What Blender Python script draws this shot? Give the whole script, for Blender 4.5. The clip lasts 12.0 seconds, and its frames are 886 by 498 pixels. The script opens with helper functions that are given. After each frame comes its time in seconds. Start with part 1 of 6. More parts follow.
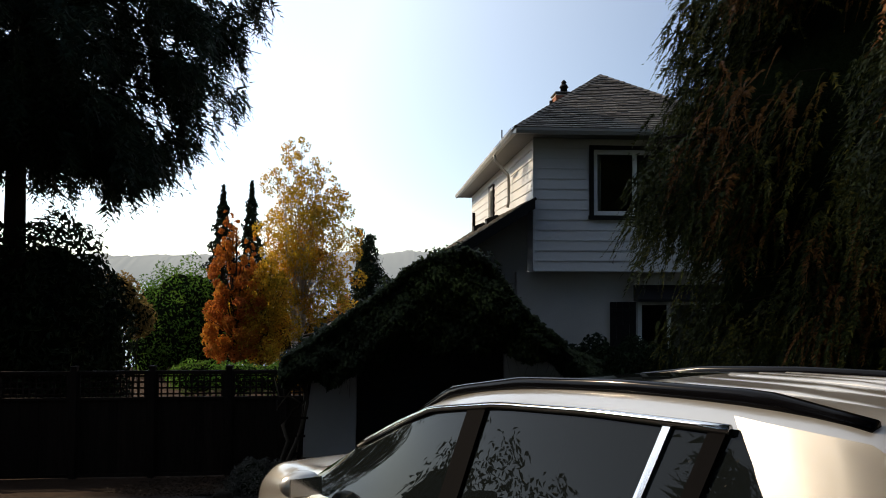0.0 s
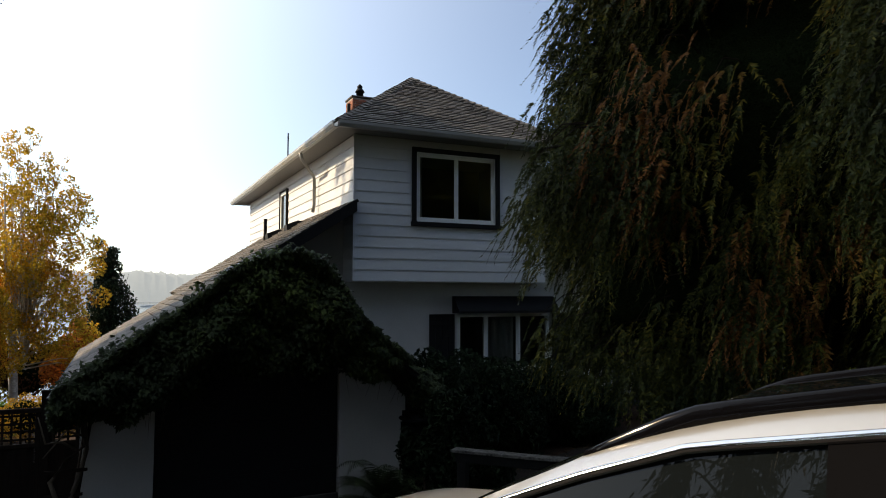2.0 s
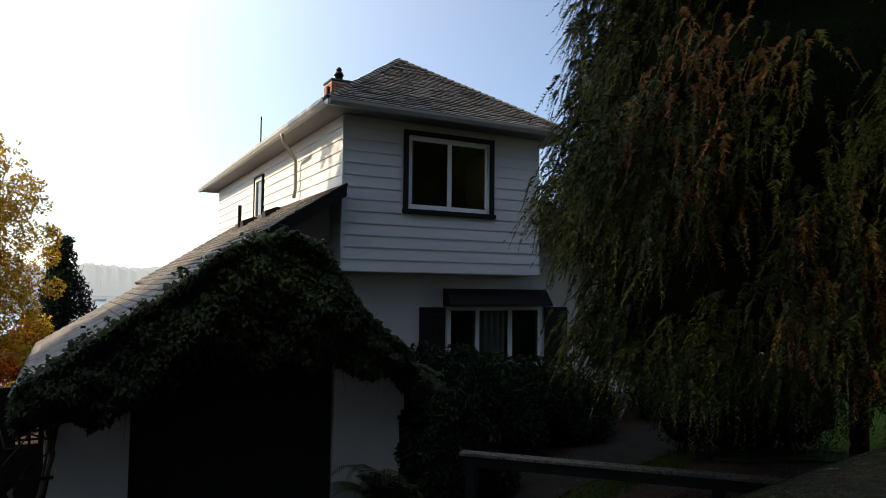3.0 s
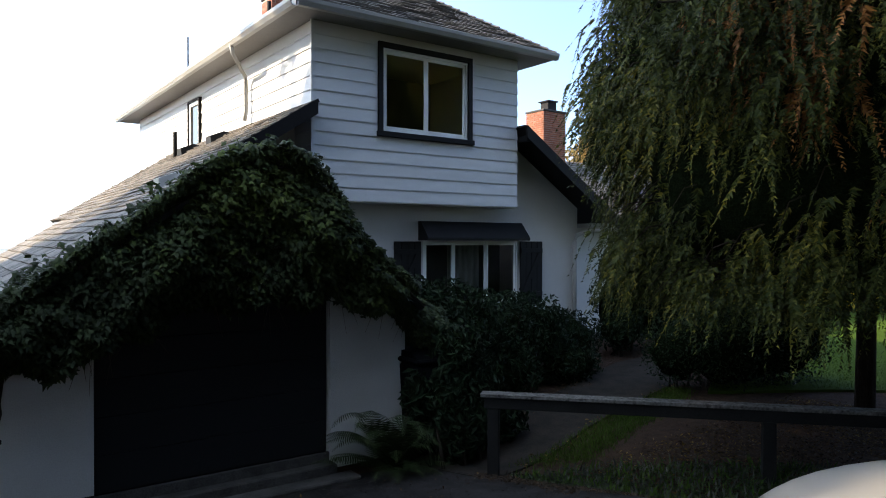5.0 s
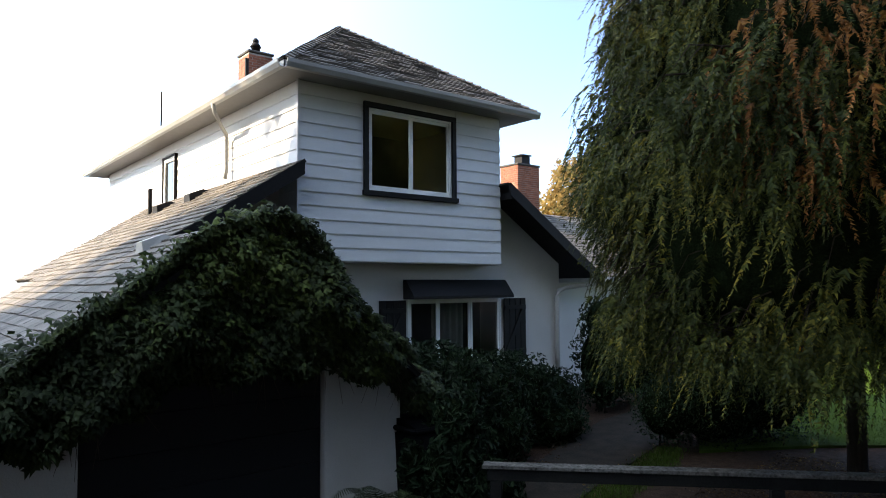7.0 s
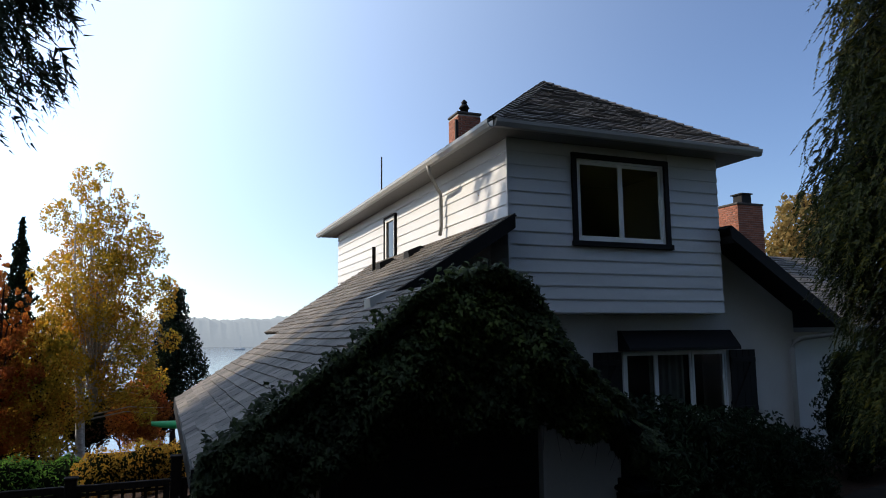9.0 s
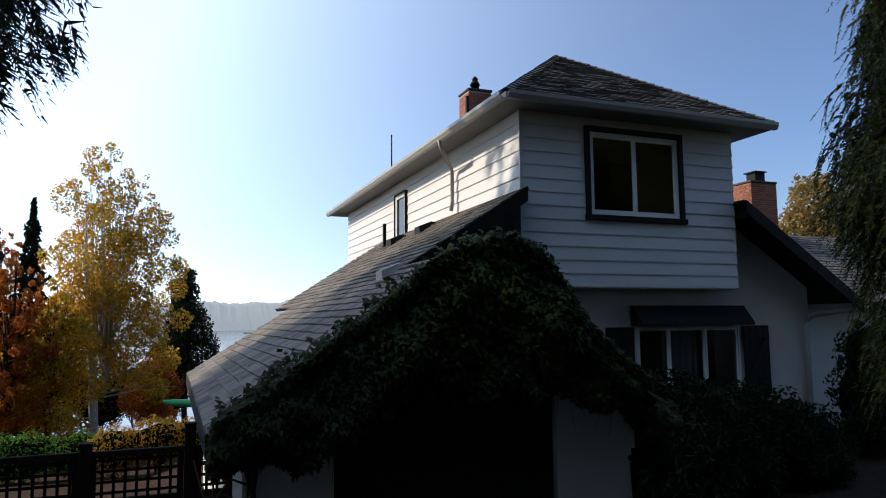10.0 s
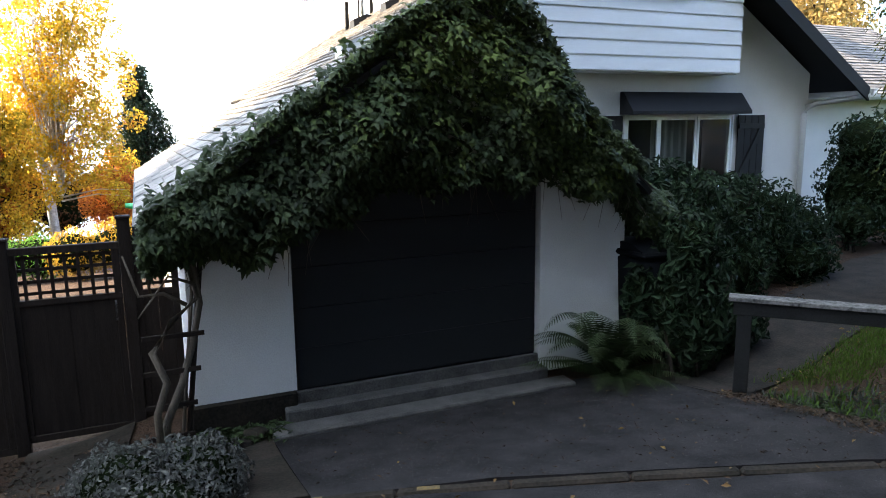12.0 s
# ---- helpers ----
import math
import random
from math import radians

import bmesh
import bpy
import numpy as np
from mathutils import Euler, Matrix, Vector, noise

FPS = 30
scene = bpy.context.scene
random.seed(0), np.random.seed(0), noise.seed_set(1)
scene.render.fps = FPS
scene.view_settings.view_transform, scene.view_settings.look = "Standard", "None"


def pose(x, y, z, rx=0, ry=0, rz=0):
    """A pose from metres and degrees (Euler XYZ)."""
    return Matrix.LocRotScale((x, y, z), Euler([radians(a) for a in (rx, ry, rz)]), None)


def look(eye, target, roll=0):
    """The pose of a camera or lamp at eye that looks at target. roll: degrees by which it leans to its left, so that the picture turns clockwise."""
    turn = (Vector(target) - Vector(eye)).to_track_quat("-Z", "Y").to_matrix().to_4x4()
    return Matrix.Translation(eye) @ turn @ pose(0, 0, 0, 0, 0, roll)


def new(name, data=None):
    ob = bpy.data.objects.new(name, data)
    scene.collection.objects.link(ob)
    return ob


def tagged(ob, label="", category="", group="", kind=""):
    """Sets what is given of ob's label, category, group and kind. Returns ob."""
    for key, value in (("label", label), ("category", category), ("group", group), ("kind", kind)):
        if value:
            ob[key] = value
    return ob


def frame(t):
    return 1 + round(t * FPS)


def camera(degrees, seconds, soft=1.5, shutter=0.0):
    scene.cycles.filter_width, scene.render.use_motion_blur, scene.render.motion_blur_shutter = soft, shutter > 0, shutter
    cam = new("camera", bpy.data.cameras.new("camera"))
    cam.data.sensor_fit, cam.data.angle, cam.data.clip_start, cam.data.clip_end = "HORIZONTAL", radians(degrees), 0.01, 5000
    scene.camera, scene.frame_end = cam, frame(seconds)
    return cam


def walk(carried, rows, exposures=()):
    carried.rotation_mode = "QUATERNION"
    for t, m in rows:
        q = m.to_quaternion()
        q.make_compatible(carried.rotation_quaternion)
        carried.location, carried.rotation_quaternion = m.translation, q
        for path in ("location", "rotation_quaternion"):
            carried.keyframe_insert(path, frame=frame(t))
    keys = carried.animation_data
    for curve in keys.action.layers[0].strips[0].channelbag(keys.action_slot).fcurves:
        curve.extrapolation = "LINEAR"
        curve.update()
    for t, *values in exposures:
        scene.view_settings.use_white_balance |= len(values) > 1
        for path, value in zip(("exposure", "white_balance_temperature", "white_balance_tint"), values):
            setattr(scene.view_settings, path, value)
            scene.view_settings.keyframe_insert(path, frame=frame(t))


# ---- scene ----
cam = camera(65.0, 12.0, soft=1.0)
PATH = [
    (0, (-0.047, 0.038, 2.451), (0.098, 2.032, 2.514), 0.2),
    (0.5, (-0.431, 0.504, 2.391), (0.01, 2.452, 2.491), 0.3),
    (1, (-0.783, 1.005, 2.338), (-0.106, 2.883, 2.455), 0.2),
    (1.5, (-1.021, 1.54, 2.241), (-0.239, 3.377, 2.364), 0.2),
    (2, (-1.287, 2.076, 2.181), (-0.44, 3.883, 2.309), 0.1),
    (2.5, (-1.436, 2.631, 2.132), (-0.525, 4.407, 2.254), 0.3),
    (4.3, (-1.969, 4.497, 1.877), (-0.899, 6.185, 1.954), 0.3),
    (4.5, (-2.046, 4.668, 1.833), (-0.941, 6.334, 1.879), 0.1),
    (5, (-2.064, 5.045, 1.724), (-0.891, 6.664, 1.699), 0.1),
    (5.5, (-2.062, 5.323, 1.704), (-0.826, 6.893, 1.646), 0.1),
    (6, (-2.143, 5.411, 1.781), (-0.871, 6.953, 1.711), -0.2),
    (6.5, (-2.253, 5.439, 1.869), (-0.98, 6.98, 1.83), -0.1),
    (6.7, (-2.285, 5.433, 1.91), (-1.011, 6.974, 1.944), -0.1),
    (8.3, (-2.418, 5.437, 2.05), (-1.428, 7.158, 2.292), -0.7),
    (8.5, (-2.416, 5.444, 2.051), (-1.55, 7.23, 2.296), -0.8),
    (9, (-2.429, 5.424, 2.046), (-1.684, 7.264, 2.295), -0.6),
    (9.5, (-2.439, 5.457, 2.044), (-1.716, 7.305, 2.293), -0.6),
    (10, (-2.449, 5.531, 1.865), (-1.726, 7.384, 2.069), -0.5),
    (10.5, (-2.405, 5.853, 1.619), (-1.678, 7.703, 1.399), -0.7),
    (11, (-2.303, 6.138, 1.61), (-1.58, 7.973, 1.282), -0.6),
    (11.5, (-2.29, 6.37, 1.578), (-1.569, 8.204, 1.238), -0.5),
    (12, (-2.007, 6.629, 1.552), (-1.224, 8.436, 1.205), -0.7),
]
EXPOSURES = [(0, -0.05, 7900, 10), (2.5, 0.45, 8100, 10), (4.3, 0.95, 7300, 10), (5.0, 1.6, 7200, 10), (5.5, 1.95, 7500, 10), (6.0, 2.45, 7600, 10), (6.5, 2.75, 7600, 10), (6.7, 2.45, 7600, 10),
             (8.3, 0.05, 6650, 10), (10.0, 0.05, 6650, 10), (10.4, 0.45, 6800, 10), (10.7, 1.5, 7300, 10), (11.0, 2.6, 7600, 10), (12.0, 3.05, 7600, 10)]
walk(cam, [(t, look(eye, target, roll)) for t, eye, target, roll in PATH], EXPOSURES)

# ---- light ----
SUN = Vector((-0.77, 0.50, 0.53)).normalized()      # towards the sun
world = bpy.data.worlds.new("sky")
scene.world = world
world.use_nodes = True
sky = world.node_tree.nodes.new("ShaderNodeTexSky")
sky.sky_type, sky.sun_disc = "NISHITA", False
sky.sun_elevation, sky.sun_rotation = math.asin(SUN.z), math.atan2(SUN.x, SUN.y)
sky.air_density, sky.dust_density, sky.ozone_density = 1.0, 0.2, 2.5
# morning haze: the sky brightens smoothly towards the sun
wt = world.node_tree
way = wt.nodes.new("ShaderNodeTexCoord")
dot = wt.nodes.new("ShaderNodeVectorMath")
dot.operation, dot.inputs[1].default_value = "DOT_PRODUCT", tuple(SUN)
half_dot = wt.nodes.new("ShaderNodeMath")
half_dot.operation, half_dot.inputs[1].default_value, half_dot.inputs[2].default_value = "MULTIPLY_ADD", 0.5, 0.5
power = wt.nodes.new("ShaderNodeMath")
power.operation, power.inputs[1].default_value = "POWER", 5.6
cap = wt.nodes.new("ShaderNodeMath")
cap.operation, cap.inputs[1].default_value = "MINIMUM", 0.82
haze = wt.nodes.new("ShaderNodeVectorMath")
haze.operation, haze.inputs[0].default_value = "SCALE", (0.77, 0.90, 1.0)
amount = wt.nodes.new("ShaderNodeMath")
amount.operation, amount.inputs[1].default_value = "MULTIPLY", 26.0
clear = wt.nodes.new("ShaderNodeVectorMath")
clear.operation, clear.inputs[1].default_value = "MULTIPLY", (1.15, 1.23, 1.48)
both = wt.nodes.new("ShaderNodeVectorMath")
both.operation = "ADD"
for a, b in ((way.outputs["Generated"], dot.inputs[0]), (dot.outputs["Value"], half_dot.inputs[0]), (half_dot.outputs[0], cap.inputs[0]), (cap.outputs[0], power.inputs[0]), (power.outputs[0], amount.inputs[0]),
             (amount.outputs[0], haze.inputs["Scale"]), (sky.outputs[0], clear.inputs[0]), (clear.outputs[0], both.inputs[0]), (haze.outputs[0], both.inputs[1]), (both.outputs[0], wt.nodes["Background"].inputs[0])):
    wt.links.new(a, b)
wt.nodes["Background"].inputs[1].default_value = 0.10
sun_data = bpy.data.lights.new("sun", "SUN")
sun_data.energy, sun_data.angle, sun_data.color = 5.0, radians(0.6), (1.0, 0.86, 0.68)
sun = new("sun", sun_data)
sun.matrix_world = look(SUN * 100, (0, 0, 0))


# ---- materials ----
def material(name, color, rough=0.7, metal=0.0, vary=0.25, scale=6.0, fine=60.0, bump=0.2, depth=0.01, second=None,
             spread=0.0, coat=0.0, spec=0.5, stretch=(1, 1, 1), through_light=0.0):
    """A surface with two scales of mottling, a fine relief and a spread of tone from piece to piece."""
    m = bpy.data.materials.new(name)
    m.use_nodes = True
    nt = m.node_tree
    bsdf = nt.nodes["Principled BSDF"]
    co = nt.nodes.new("ShaderNodeTexCoord")
    mp = nt.nodes.new("ShaderNodeMapping")
    mp.inputs["Scale"].default_value = stretch
    nt.links.new(co.outputs["Object"], mp.inputs[0])
    tex = []
    for s, d in ((scale, 4), (fine, 3)):
        n = nt.nodes.new("ShaderNodeTexNoise")
        n.inputs["Scale"].default_value, n.inputs["Detail"].default_value = s, d
        nt.links.new(mp.outputs[0], n.inputs[0])
        tex.append(n)
    add = nt.nodes.new("ShaderNodeMath")
    add.operation = "ADD"
    nt.links.new(tex[0].outputs[0], add.inputs[0])
    nt.links.new(tex[1].outputs[0], add.inputs[1])
    half = nt.nodes.new("ShaderNodeMath")
    half.operation = "MULTIPLY_ADD"
    half.inputs[1].default_value, half.inputs[2].default_value = 1.4, -0.9
    nt.links.new(add.outputs[0], half.inputs[0])
    ramp = nt.nodes.new("ShaderNodeMix")
    ramp.data_type = "RGBA"
    c2 = second or tuple(c * (1 - vary) for c in color)
    ramp.inputs[6].default_value = (*color, 1)
    ramp.inputs[7].default_value = (*c2, 1)
    nt.links.new(half.outputs[0], ramp.inputs[0])
    out = ramp.outputs[2]
    if spread:
        oi = nt.nodes.new("ShaderNodeObjectInfo")
        ge = nt.nodes.new("ShaderNodeNewGeometry")
        s = nt.nodes.new("ShaderNodeMath")
        s.operation = "ADD"
        nt.links.new(oi.outputs["Random"], s.inputs[0])
        nt.links.new(ge.outputs["Random Per Island"], s.inputs[1])
        f = nt.nodes.new("ShaderNodeMath")
        f.operation = "FRACT"
        nt.links.new(s.outputs[0], f.inputs[0])
        v = nt.nodes.new("ShaderNodeMapRange")
        v.inputs[3].default_value, v.inputs[4].default_value = 1 - spread, 1 + spread
        nt.links.new(f.outputs[0], v.inputs[0])
        hs = nt.nodes.new("ShaderNodeHueSaturation")
        nt.links.new(v.outputs[0], hs.inputs["Value"])
        nt.links.new(out, hs.inputs["Color"])
        out = hs.outputs[0]
    nt.links.new(out, bsdf.inputs["Base Color"])
    bsdf.inputs["Roughness"].default_value, bsdf.inputs["Metallic"].default_value = rough, metal
    bsdf.inputs["Coat Weight"].default_value = coat
    bsdf.inputs["Coat Roughness"].default_value = 0.03
    bsdf.inputs["Specular IOR Level"].default_value = spec
    if bump:
        b = nt.nodes.new("ShaderNodeBump")
        b.inputs["Strength"].default_value, b.inputs["Distance"].default_value = bump, depth
        nt.links.new(add.outputs[0], b.inputs["Height"])
        nt.links.new(b.outputs[0], bsdf.inputs["Normal"])
    if through_light:
        tr = nt.nodes.new("ShaderNodeBsdfTranslucent")
        nt.links.new(out, tr.inputs[0])
        mx = nt.nodes.new("ShaderNodeMixShader")
        mx.inputs[0].default_value = through_light
        nt.links.new(bsdf.outputs[0], mx.inputs[1])
        nt.links.new(tr.outputs[0], mx.inputs[2])
        nt.links.new(mx.outputs[0], nt.nodes["Material Output"].inputs[0])
    return m


def leaf_material(name, stops, through_light=0.35, rough=0.55, spread=0.35):
    """Leaves whose colour runs over the given stops from leaf to leaf."""
    m = material(name, stops[0], rough, 0, 0.2, 3.0, 40.0, 0.0, spread=spread, through_light=through_light, spec=0.1)
    nt = m.node_tree
    ge = nt.nodes.new("ShaderNodeNewGeometry")
    n = nt.nodes.new("ShaderNodeTexNoise")
    n.inputs["Scale"].default_value = 0.7
    co = nt.nodes.new("ShaderNodeTexCoord")
    nt.links.new(co.outputs["Object"], n.inputs[0])
    mix = nt.nodes.new("ShaderNodeMath")
    mix.operation = "MULTIPLY_ADD"
    mix.inputs[1].default_value = 0.55
    sub = nt.nodes.new("ShaderNodeMath")
    sub.operation = "MULTIPLY_ADD"
    sub.inputs[1].default_value, sub.inputs[2].default_value = 1.6, -0.55
    nt.links.new(n.outputs[0], sub.inputs[0])
    nt.links.new(ge.outputs["Random Per Island"], mix.inputs[0])
    nt.links.new(sub.outputs[0], mix.inputs[2])
    ramp = nt.nodes.new("ShaderNodeValToRGB")
    while len(ramp.color_ramp.elements) < len(stops):
        ramp.color_ramp.elements.new(0.5)
    for i, (e, c) in enumerate(zip(ramp.color_ramp.elements, stops)):
        e.position, e.color = i / max(1, len(stops) - 1), (*c, 1)
    nt.links.new(mix.outputs[0], ramp.inputs[0])
    hs = [q for q in nt.nodes if q.bl_idname == "ShaderNodeHueSaturation"][0]
    nt.links.new(ramp.outputs[0], hs.inputs["Color"])
    return m


def clear_glass(name):
    m = bpy.data.materials.new(name)
    m.use_nodes = True
    b = m.node_tree.nodes["Principled BSDF"]
    b.inputs["Base Color"].default_value = (0.93, 0.96, 0.95, 1)
    b.inputs["Roughness"].default_value, b.inputs["IOR"].default_value = 0.0, 1.5
    b.inputs["Transmission Weight"].default_value = 1.0
    return m


def glass_material(name, color=(0.02, 0.025, 0.03), rough=0.02, spec=0.32):
    """Dark opaque glass: the dimness behind the pane is put into its colour; it mirrors the sky."""
    m = bpy.data.materials.new(name)
    m.use_nodes = True
    b = m.node_tree.nodes["Principled BSDF"]
    b.inputs["Base Color"].default_value = (*color, 1)
    b.inputs["Roughness"].default_value = rough
    b.inputs["Transmission Weight"].default_value = 0.0
    b.inputs["Specular IOR Level"].default_value = spec
    return m


M = {}
M["siding"] = material("painted_siding", (0.61, 0.625, 0.64), 0.55, vary=0.10, scale=1.2, fine=25, bump=0.12, depth=0.004, spread=0.03, stretch=(0.3, 0.3, 4))
M["stucco"] = material("white_stucco", (0.57, 0.555, 0.53), 0.9, vary=0.16, scale=1.5, fine=70, bump=0.5, depth=0.012)
M["white"] = material("white_paint", (0.76, 0.77, 0.76), 0.45, vary=0.08, scale=3, fine=50, bump=0.05)
M["gutter"] = material("white_metal_paint", (0.34, 0.34, 0.325), 0.4, vary=0.15, scale=2, fine=30, bump=0.05)
M["black"] = material("black_paint", (0.012, 0.012, 0.013), 0.65, spec=0.15, vary=0.35, scale=4, fine=60, bump=0.1)
M["door"] = material("black_door_paint", (0.006, 0.0065, 0.008), 0.75, vary=0.35, scale=2, fine=40, bump=0.1, spec=0.35)
M["shingle"] = material("roof_shingle", (0.14, 0.123, 0.106), 0.75, vary=0.45, scale=8, fine=160, bump=0.6, depth=0.004, spread=0.45)
# base colour darkened to put in the shade under the eaves
M["soffit"] = material("shaded_soffit", (0.2, 0.195, 0.185), 0.7, vary=0.15)
M["brick"] = material("red_brick", (0.33, 0.12, 0.07), 0.85, vary=0.4, scale=9, fine=80, bump=0.4, spread=0.25)
M["mortar"] = material("mortar", (0.36, 0.33, 0.29), 0.95, vary=0.2, scale=20, fine=90)
# concrete in a very dark brown, mottled to near black
M["path"] = material("dark_path_concrete", (0.03, 0.0225, 0.017), 0.95, second=(0.004, 0.0045, 0.0035), scale=3.5, fine=40, bump=0.5, spec=0.15)
M["concrete"] = material("concrete", (0.08, 0.075, 0.069), 0.9, vary=0.8, scale=5, fine=70, bump=0.4)
M["asphalt"] = material("asphalt", (0.030, 0.0275, 0.0275), 0.95, second=(0.002, 0.002, 0.0023), scale=3.4, fine=95, bump=0.9, depth=0.008, spec=0.1)
M["soil"] = material("bark_mulch", (0.062, 0.036, 0.024), 0.95, second=(0.016, 0.011, 0.008), scale=7, fine=45, bump=1.0, depth=0.03, spec=0.08)
M["lawn"] = material("mown_grass", (0.05, 0.082, 0.011), 0.9, second=(0.028, 0.052, 0.007), scale=2, fine=70, bump=0.9, depth=0.03, spec=0.03)
M["wood_dark"] = material("dark_stained_wood", (0.026, 0.019, 0.0155), 0.85, spec=0.1, vary=0.6, scale=4, fine=40, bump=0.4, stretch=(6, 6, 0.6), spread=0.2)
M["yellow_paint"] = material("worn_yellow_paint", (0.16, 0.10, 0.02), 0.9, second=(0.03, 0.025, 0.02), scale=14, fine=60, bump=0.3)
M["rail_wood"] = material("weathered_black_rail", (0.006, 0.0062, 0.0065), 0.8, second=(0.014, 0.014, 0.0135), scale=3, fine=50, bump=0.3, spec=0.1)
M["rail_top"] = material("worn_rail_top", (0.012, 0.012, 0.012), 0.85, second=(0.15, 0.145, 0.135), scale=11, fine=30, bump=0.4, spec=0.1)
M["bark"] = material("bark", (0.034, 0.025, 0.02), 0.95, spec=0.1, vary=0.5, scale=6, fine=30, bump=1.0, depth=0.03, stretch=(3, 3, 0.6))
M["vine"] = material("vine_bark", (0.11, 0.09, 0.07), 0.95, spec=0.1, vary=0.5, scale=9, fine=60, bump=0.8, stretch=(3, 3, 0.6))
M["birch_bark"] = material("birch_bark", (0.55, 0.52, 0.47), 0.8, second=(0.16, 0.14, 0.12), scale=4, fine=20, bump=0.4, stretch=(1, 1, 3))
M["water"] = material("lake_water", (0.10, 0.125, 0.14), 0.12, vary=0.1, scale=0.15, fine=1.2, bump=0.25, depth=0.05)
M["far_hill"] = material("far_shore_haze_glow", (0.05, 0.06, 0.065), 1.0, second=(0.07, 0.08, 0.085), scale=0.02, fine=0.2, bump=0.0, spec=0.1)
# pale bluish emission stands in for the haze before the far shore
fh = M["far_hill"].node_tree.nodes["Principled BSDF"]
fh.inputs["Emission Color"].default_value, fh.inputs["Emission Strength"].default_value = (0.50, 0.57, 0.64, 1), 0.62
# near-black: shade between the leaves put into the colour; some limbs share it
M["core"] = material("foliage_shade", (0.012, 0.018, 0.008), 1.0, vary=0.5, scale=8, fine=40, bump=1.0, depth=0.05, spec=0.0)
M["glass"] = glass_material("window_glass")
M["clear"] = clear_glass("clear_glass")
M["bin"] = material("black_bin_plastic", (0.003, 0.0033, 0.004), 0.9, vary=0.2, bump=0.05, spec=0.06)
# the rooms' dimness is put into this near-black colour
M["room"] = material("darkened_room_wall", (0.03, 0.028, 0.026), 0.9)
M["hull"] = material("white_boat_hull", (0.8, 0.8, 0.78), 0.5)
M["grass_blade"] = leaf_material("grass_blades", [(0.025, 0.05, 0.009), (0.038, 0.072, 0.011), (0.06, 0.095, 0.016)], 0.25)
M["litter"] = leaf_material("fallen_leaves", [(0.045, 0.024, 0.012), (0.08, 0.045, 0.018), (0.17, 0.11, 0.03)], 0.15)
M["chips"] = leaf_material("bark_chip_brown", [(0.012, 0.008, 0.006), (0.03, 0.018, 0.011), (0.06, 0.035, 0.02)], 0.0)
M["grit"] = leaf_material("pale_grit", [(0.03, 0.028, 0.027), (0.055, 0.052, 0.05), (0.13, 0.125, 0.115)], 0.0)
M["curtain"] = material("curtain", (0.2, 0.2, 0.18), 0.9, vary=0.3, scale=8, fine=40, stretch=(6, 6, 0.3))
M["conifer"] = leaf_material("weeping_conifer_foliage", [(0.011, 0.017, 0.005), (0.022, 0.031, 0.008), (0.056, 0.062, 0.012), (0.16, 0.125, 0.02)], 0.2)
M["conifer_brown"] = leaf_material("browned_conifer_foliage", [(0.10, 0.042, 0.014), (0.16, 0.068, 0.02), (0.15, 0.095, 0.02)], 0.15)
M["dark_conifer"] = leaf_material("dark_conifer_foliage", [(0.008, 0.017, 0.009), (0.012, 0.024, 0.011), (0.018, 0.03, 0.012)], 0.1)
M["ivy"] = leaf_material("creeper_leaves", [(0.014, 0.019, 0.011), (0.021, 0.031, 0.014), (0.032, 0.047, 0.018), (0.085, 0.115, 0.03)], 0.25)
M["laurel"] = leaf_material("shrub_leaves", [(0.009, 0.018, 0.010), (0.014, 0.027, 0.013), (0.022, 0.038, 0.017)], 0.2)
M["hedge_green"] = leaf_material("bright_bush_leaves", [(0.045, 0.11, 0.02), (0.075, 0.17, 0.028), (0.13, 0.23, 0.04)], 0.5)
M["silver"] = leaf_material("silvery_shrub_leaves", [(0.022, 0.025, 0.021), (0.045, 0.047, 0.041), (0.105, 0.104, 0.094)], 0.2)
M["birch_leaf"] = leaf_material("yellow_birch_leaves", [(0.22, 0.19, 0.025), (0.40, 0.28, 0.032), (0.55, 0.34, 0.04), (0.56, 0.22, 0.03)], 0.62)
M["orange_leaf"] = leaf_material("orange_autumn_leaves", [(0.28, 0.07, 0.022), (0.40, 0.13, 0.028), (0.50, 0.22, 0.035)], 0.6)
M["rust_leaf"] = leaf_material("rusty_thicket_leaves", [(0.05, 0.03, 0.015), (0.10, 0.04, 0.02), (0.06, 0.06, 0.02)], 0.25)
M["brown_leaf"] = leaf_material("tan_autumn_leaves", [(0.20, 0.14, 0.05), (0.30, 0.20, 0.07), (0.16, 0.14, 0.05)], 0.4)
M["gold_leaf"] = leaf_material("golden_hedge_leaves", [(0.30, 0.22, 0.03), (0.42, 0.24, 0.035), (0.42, 0.17, 0.025)], 0.4)
M["fern"] = leaf_material("fern_fronds", [(0.016, 0.026, 0.011), (0.024, 0.038, 0.014), (0.04, 0.056, 0.02)], 0.2)
M["car_paint"] = material("silver_car_paint", (0.60, 0.58, 0.55), 0.28, 0.65, vary=0.02, scale=400, fine=900, bump=0.0, coat=1.0)
M["matt_black"] = material("matt_black_trim", (0.005, 0.005, 0.006), 0.9, vary=0.1, bump=0, spec=0.03)
M["rail_black"] = material("black_roof_rail", (0.003, 0.003, 0.004), 0.1, vary=0.1, bump=0, spec=0.12)
M["car_glass"] = glass_material("car_glass", (0.006, 0.008, 0.009), 0.01, 0.16)
M["chrome"] = material("chrome", (0.78, 0.78, 0.78), 0.12, 1.0, vary=0.05, bump=0)
M["rubber"] = material("rubber", (0.015, 0.015, 0.016), 0.6, vary=0.2)
M["gloss_black"] = material("gloss_black_trim", (0.008, 0.008, 0.009), 0.3, spec=0.35, vary=0.1, bump=0)
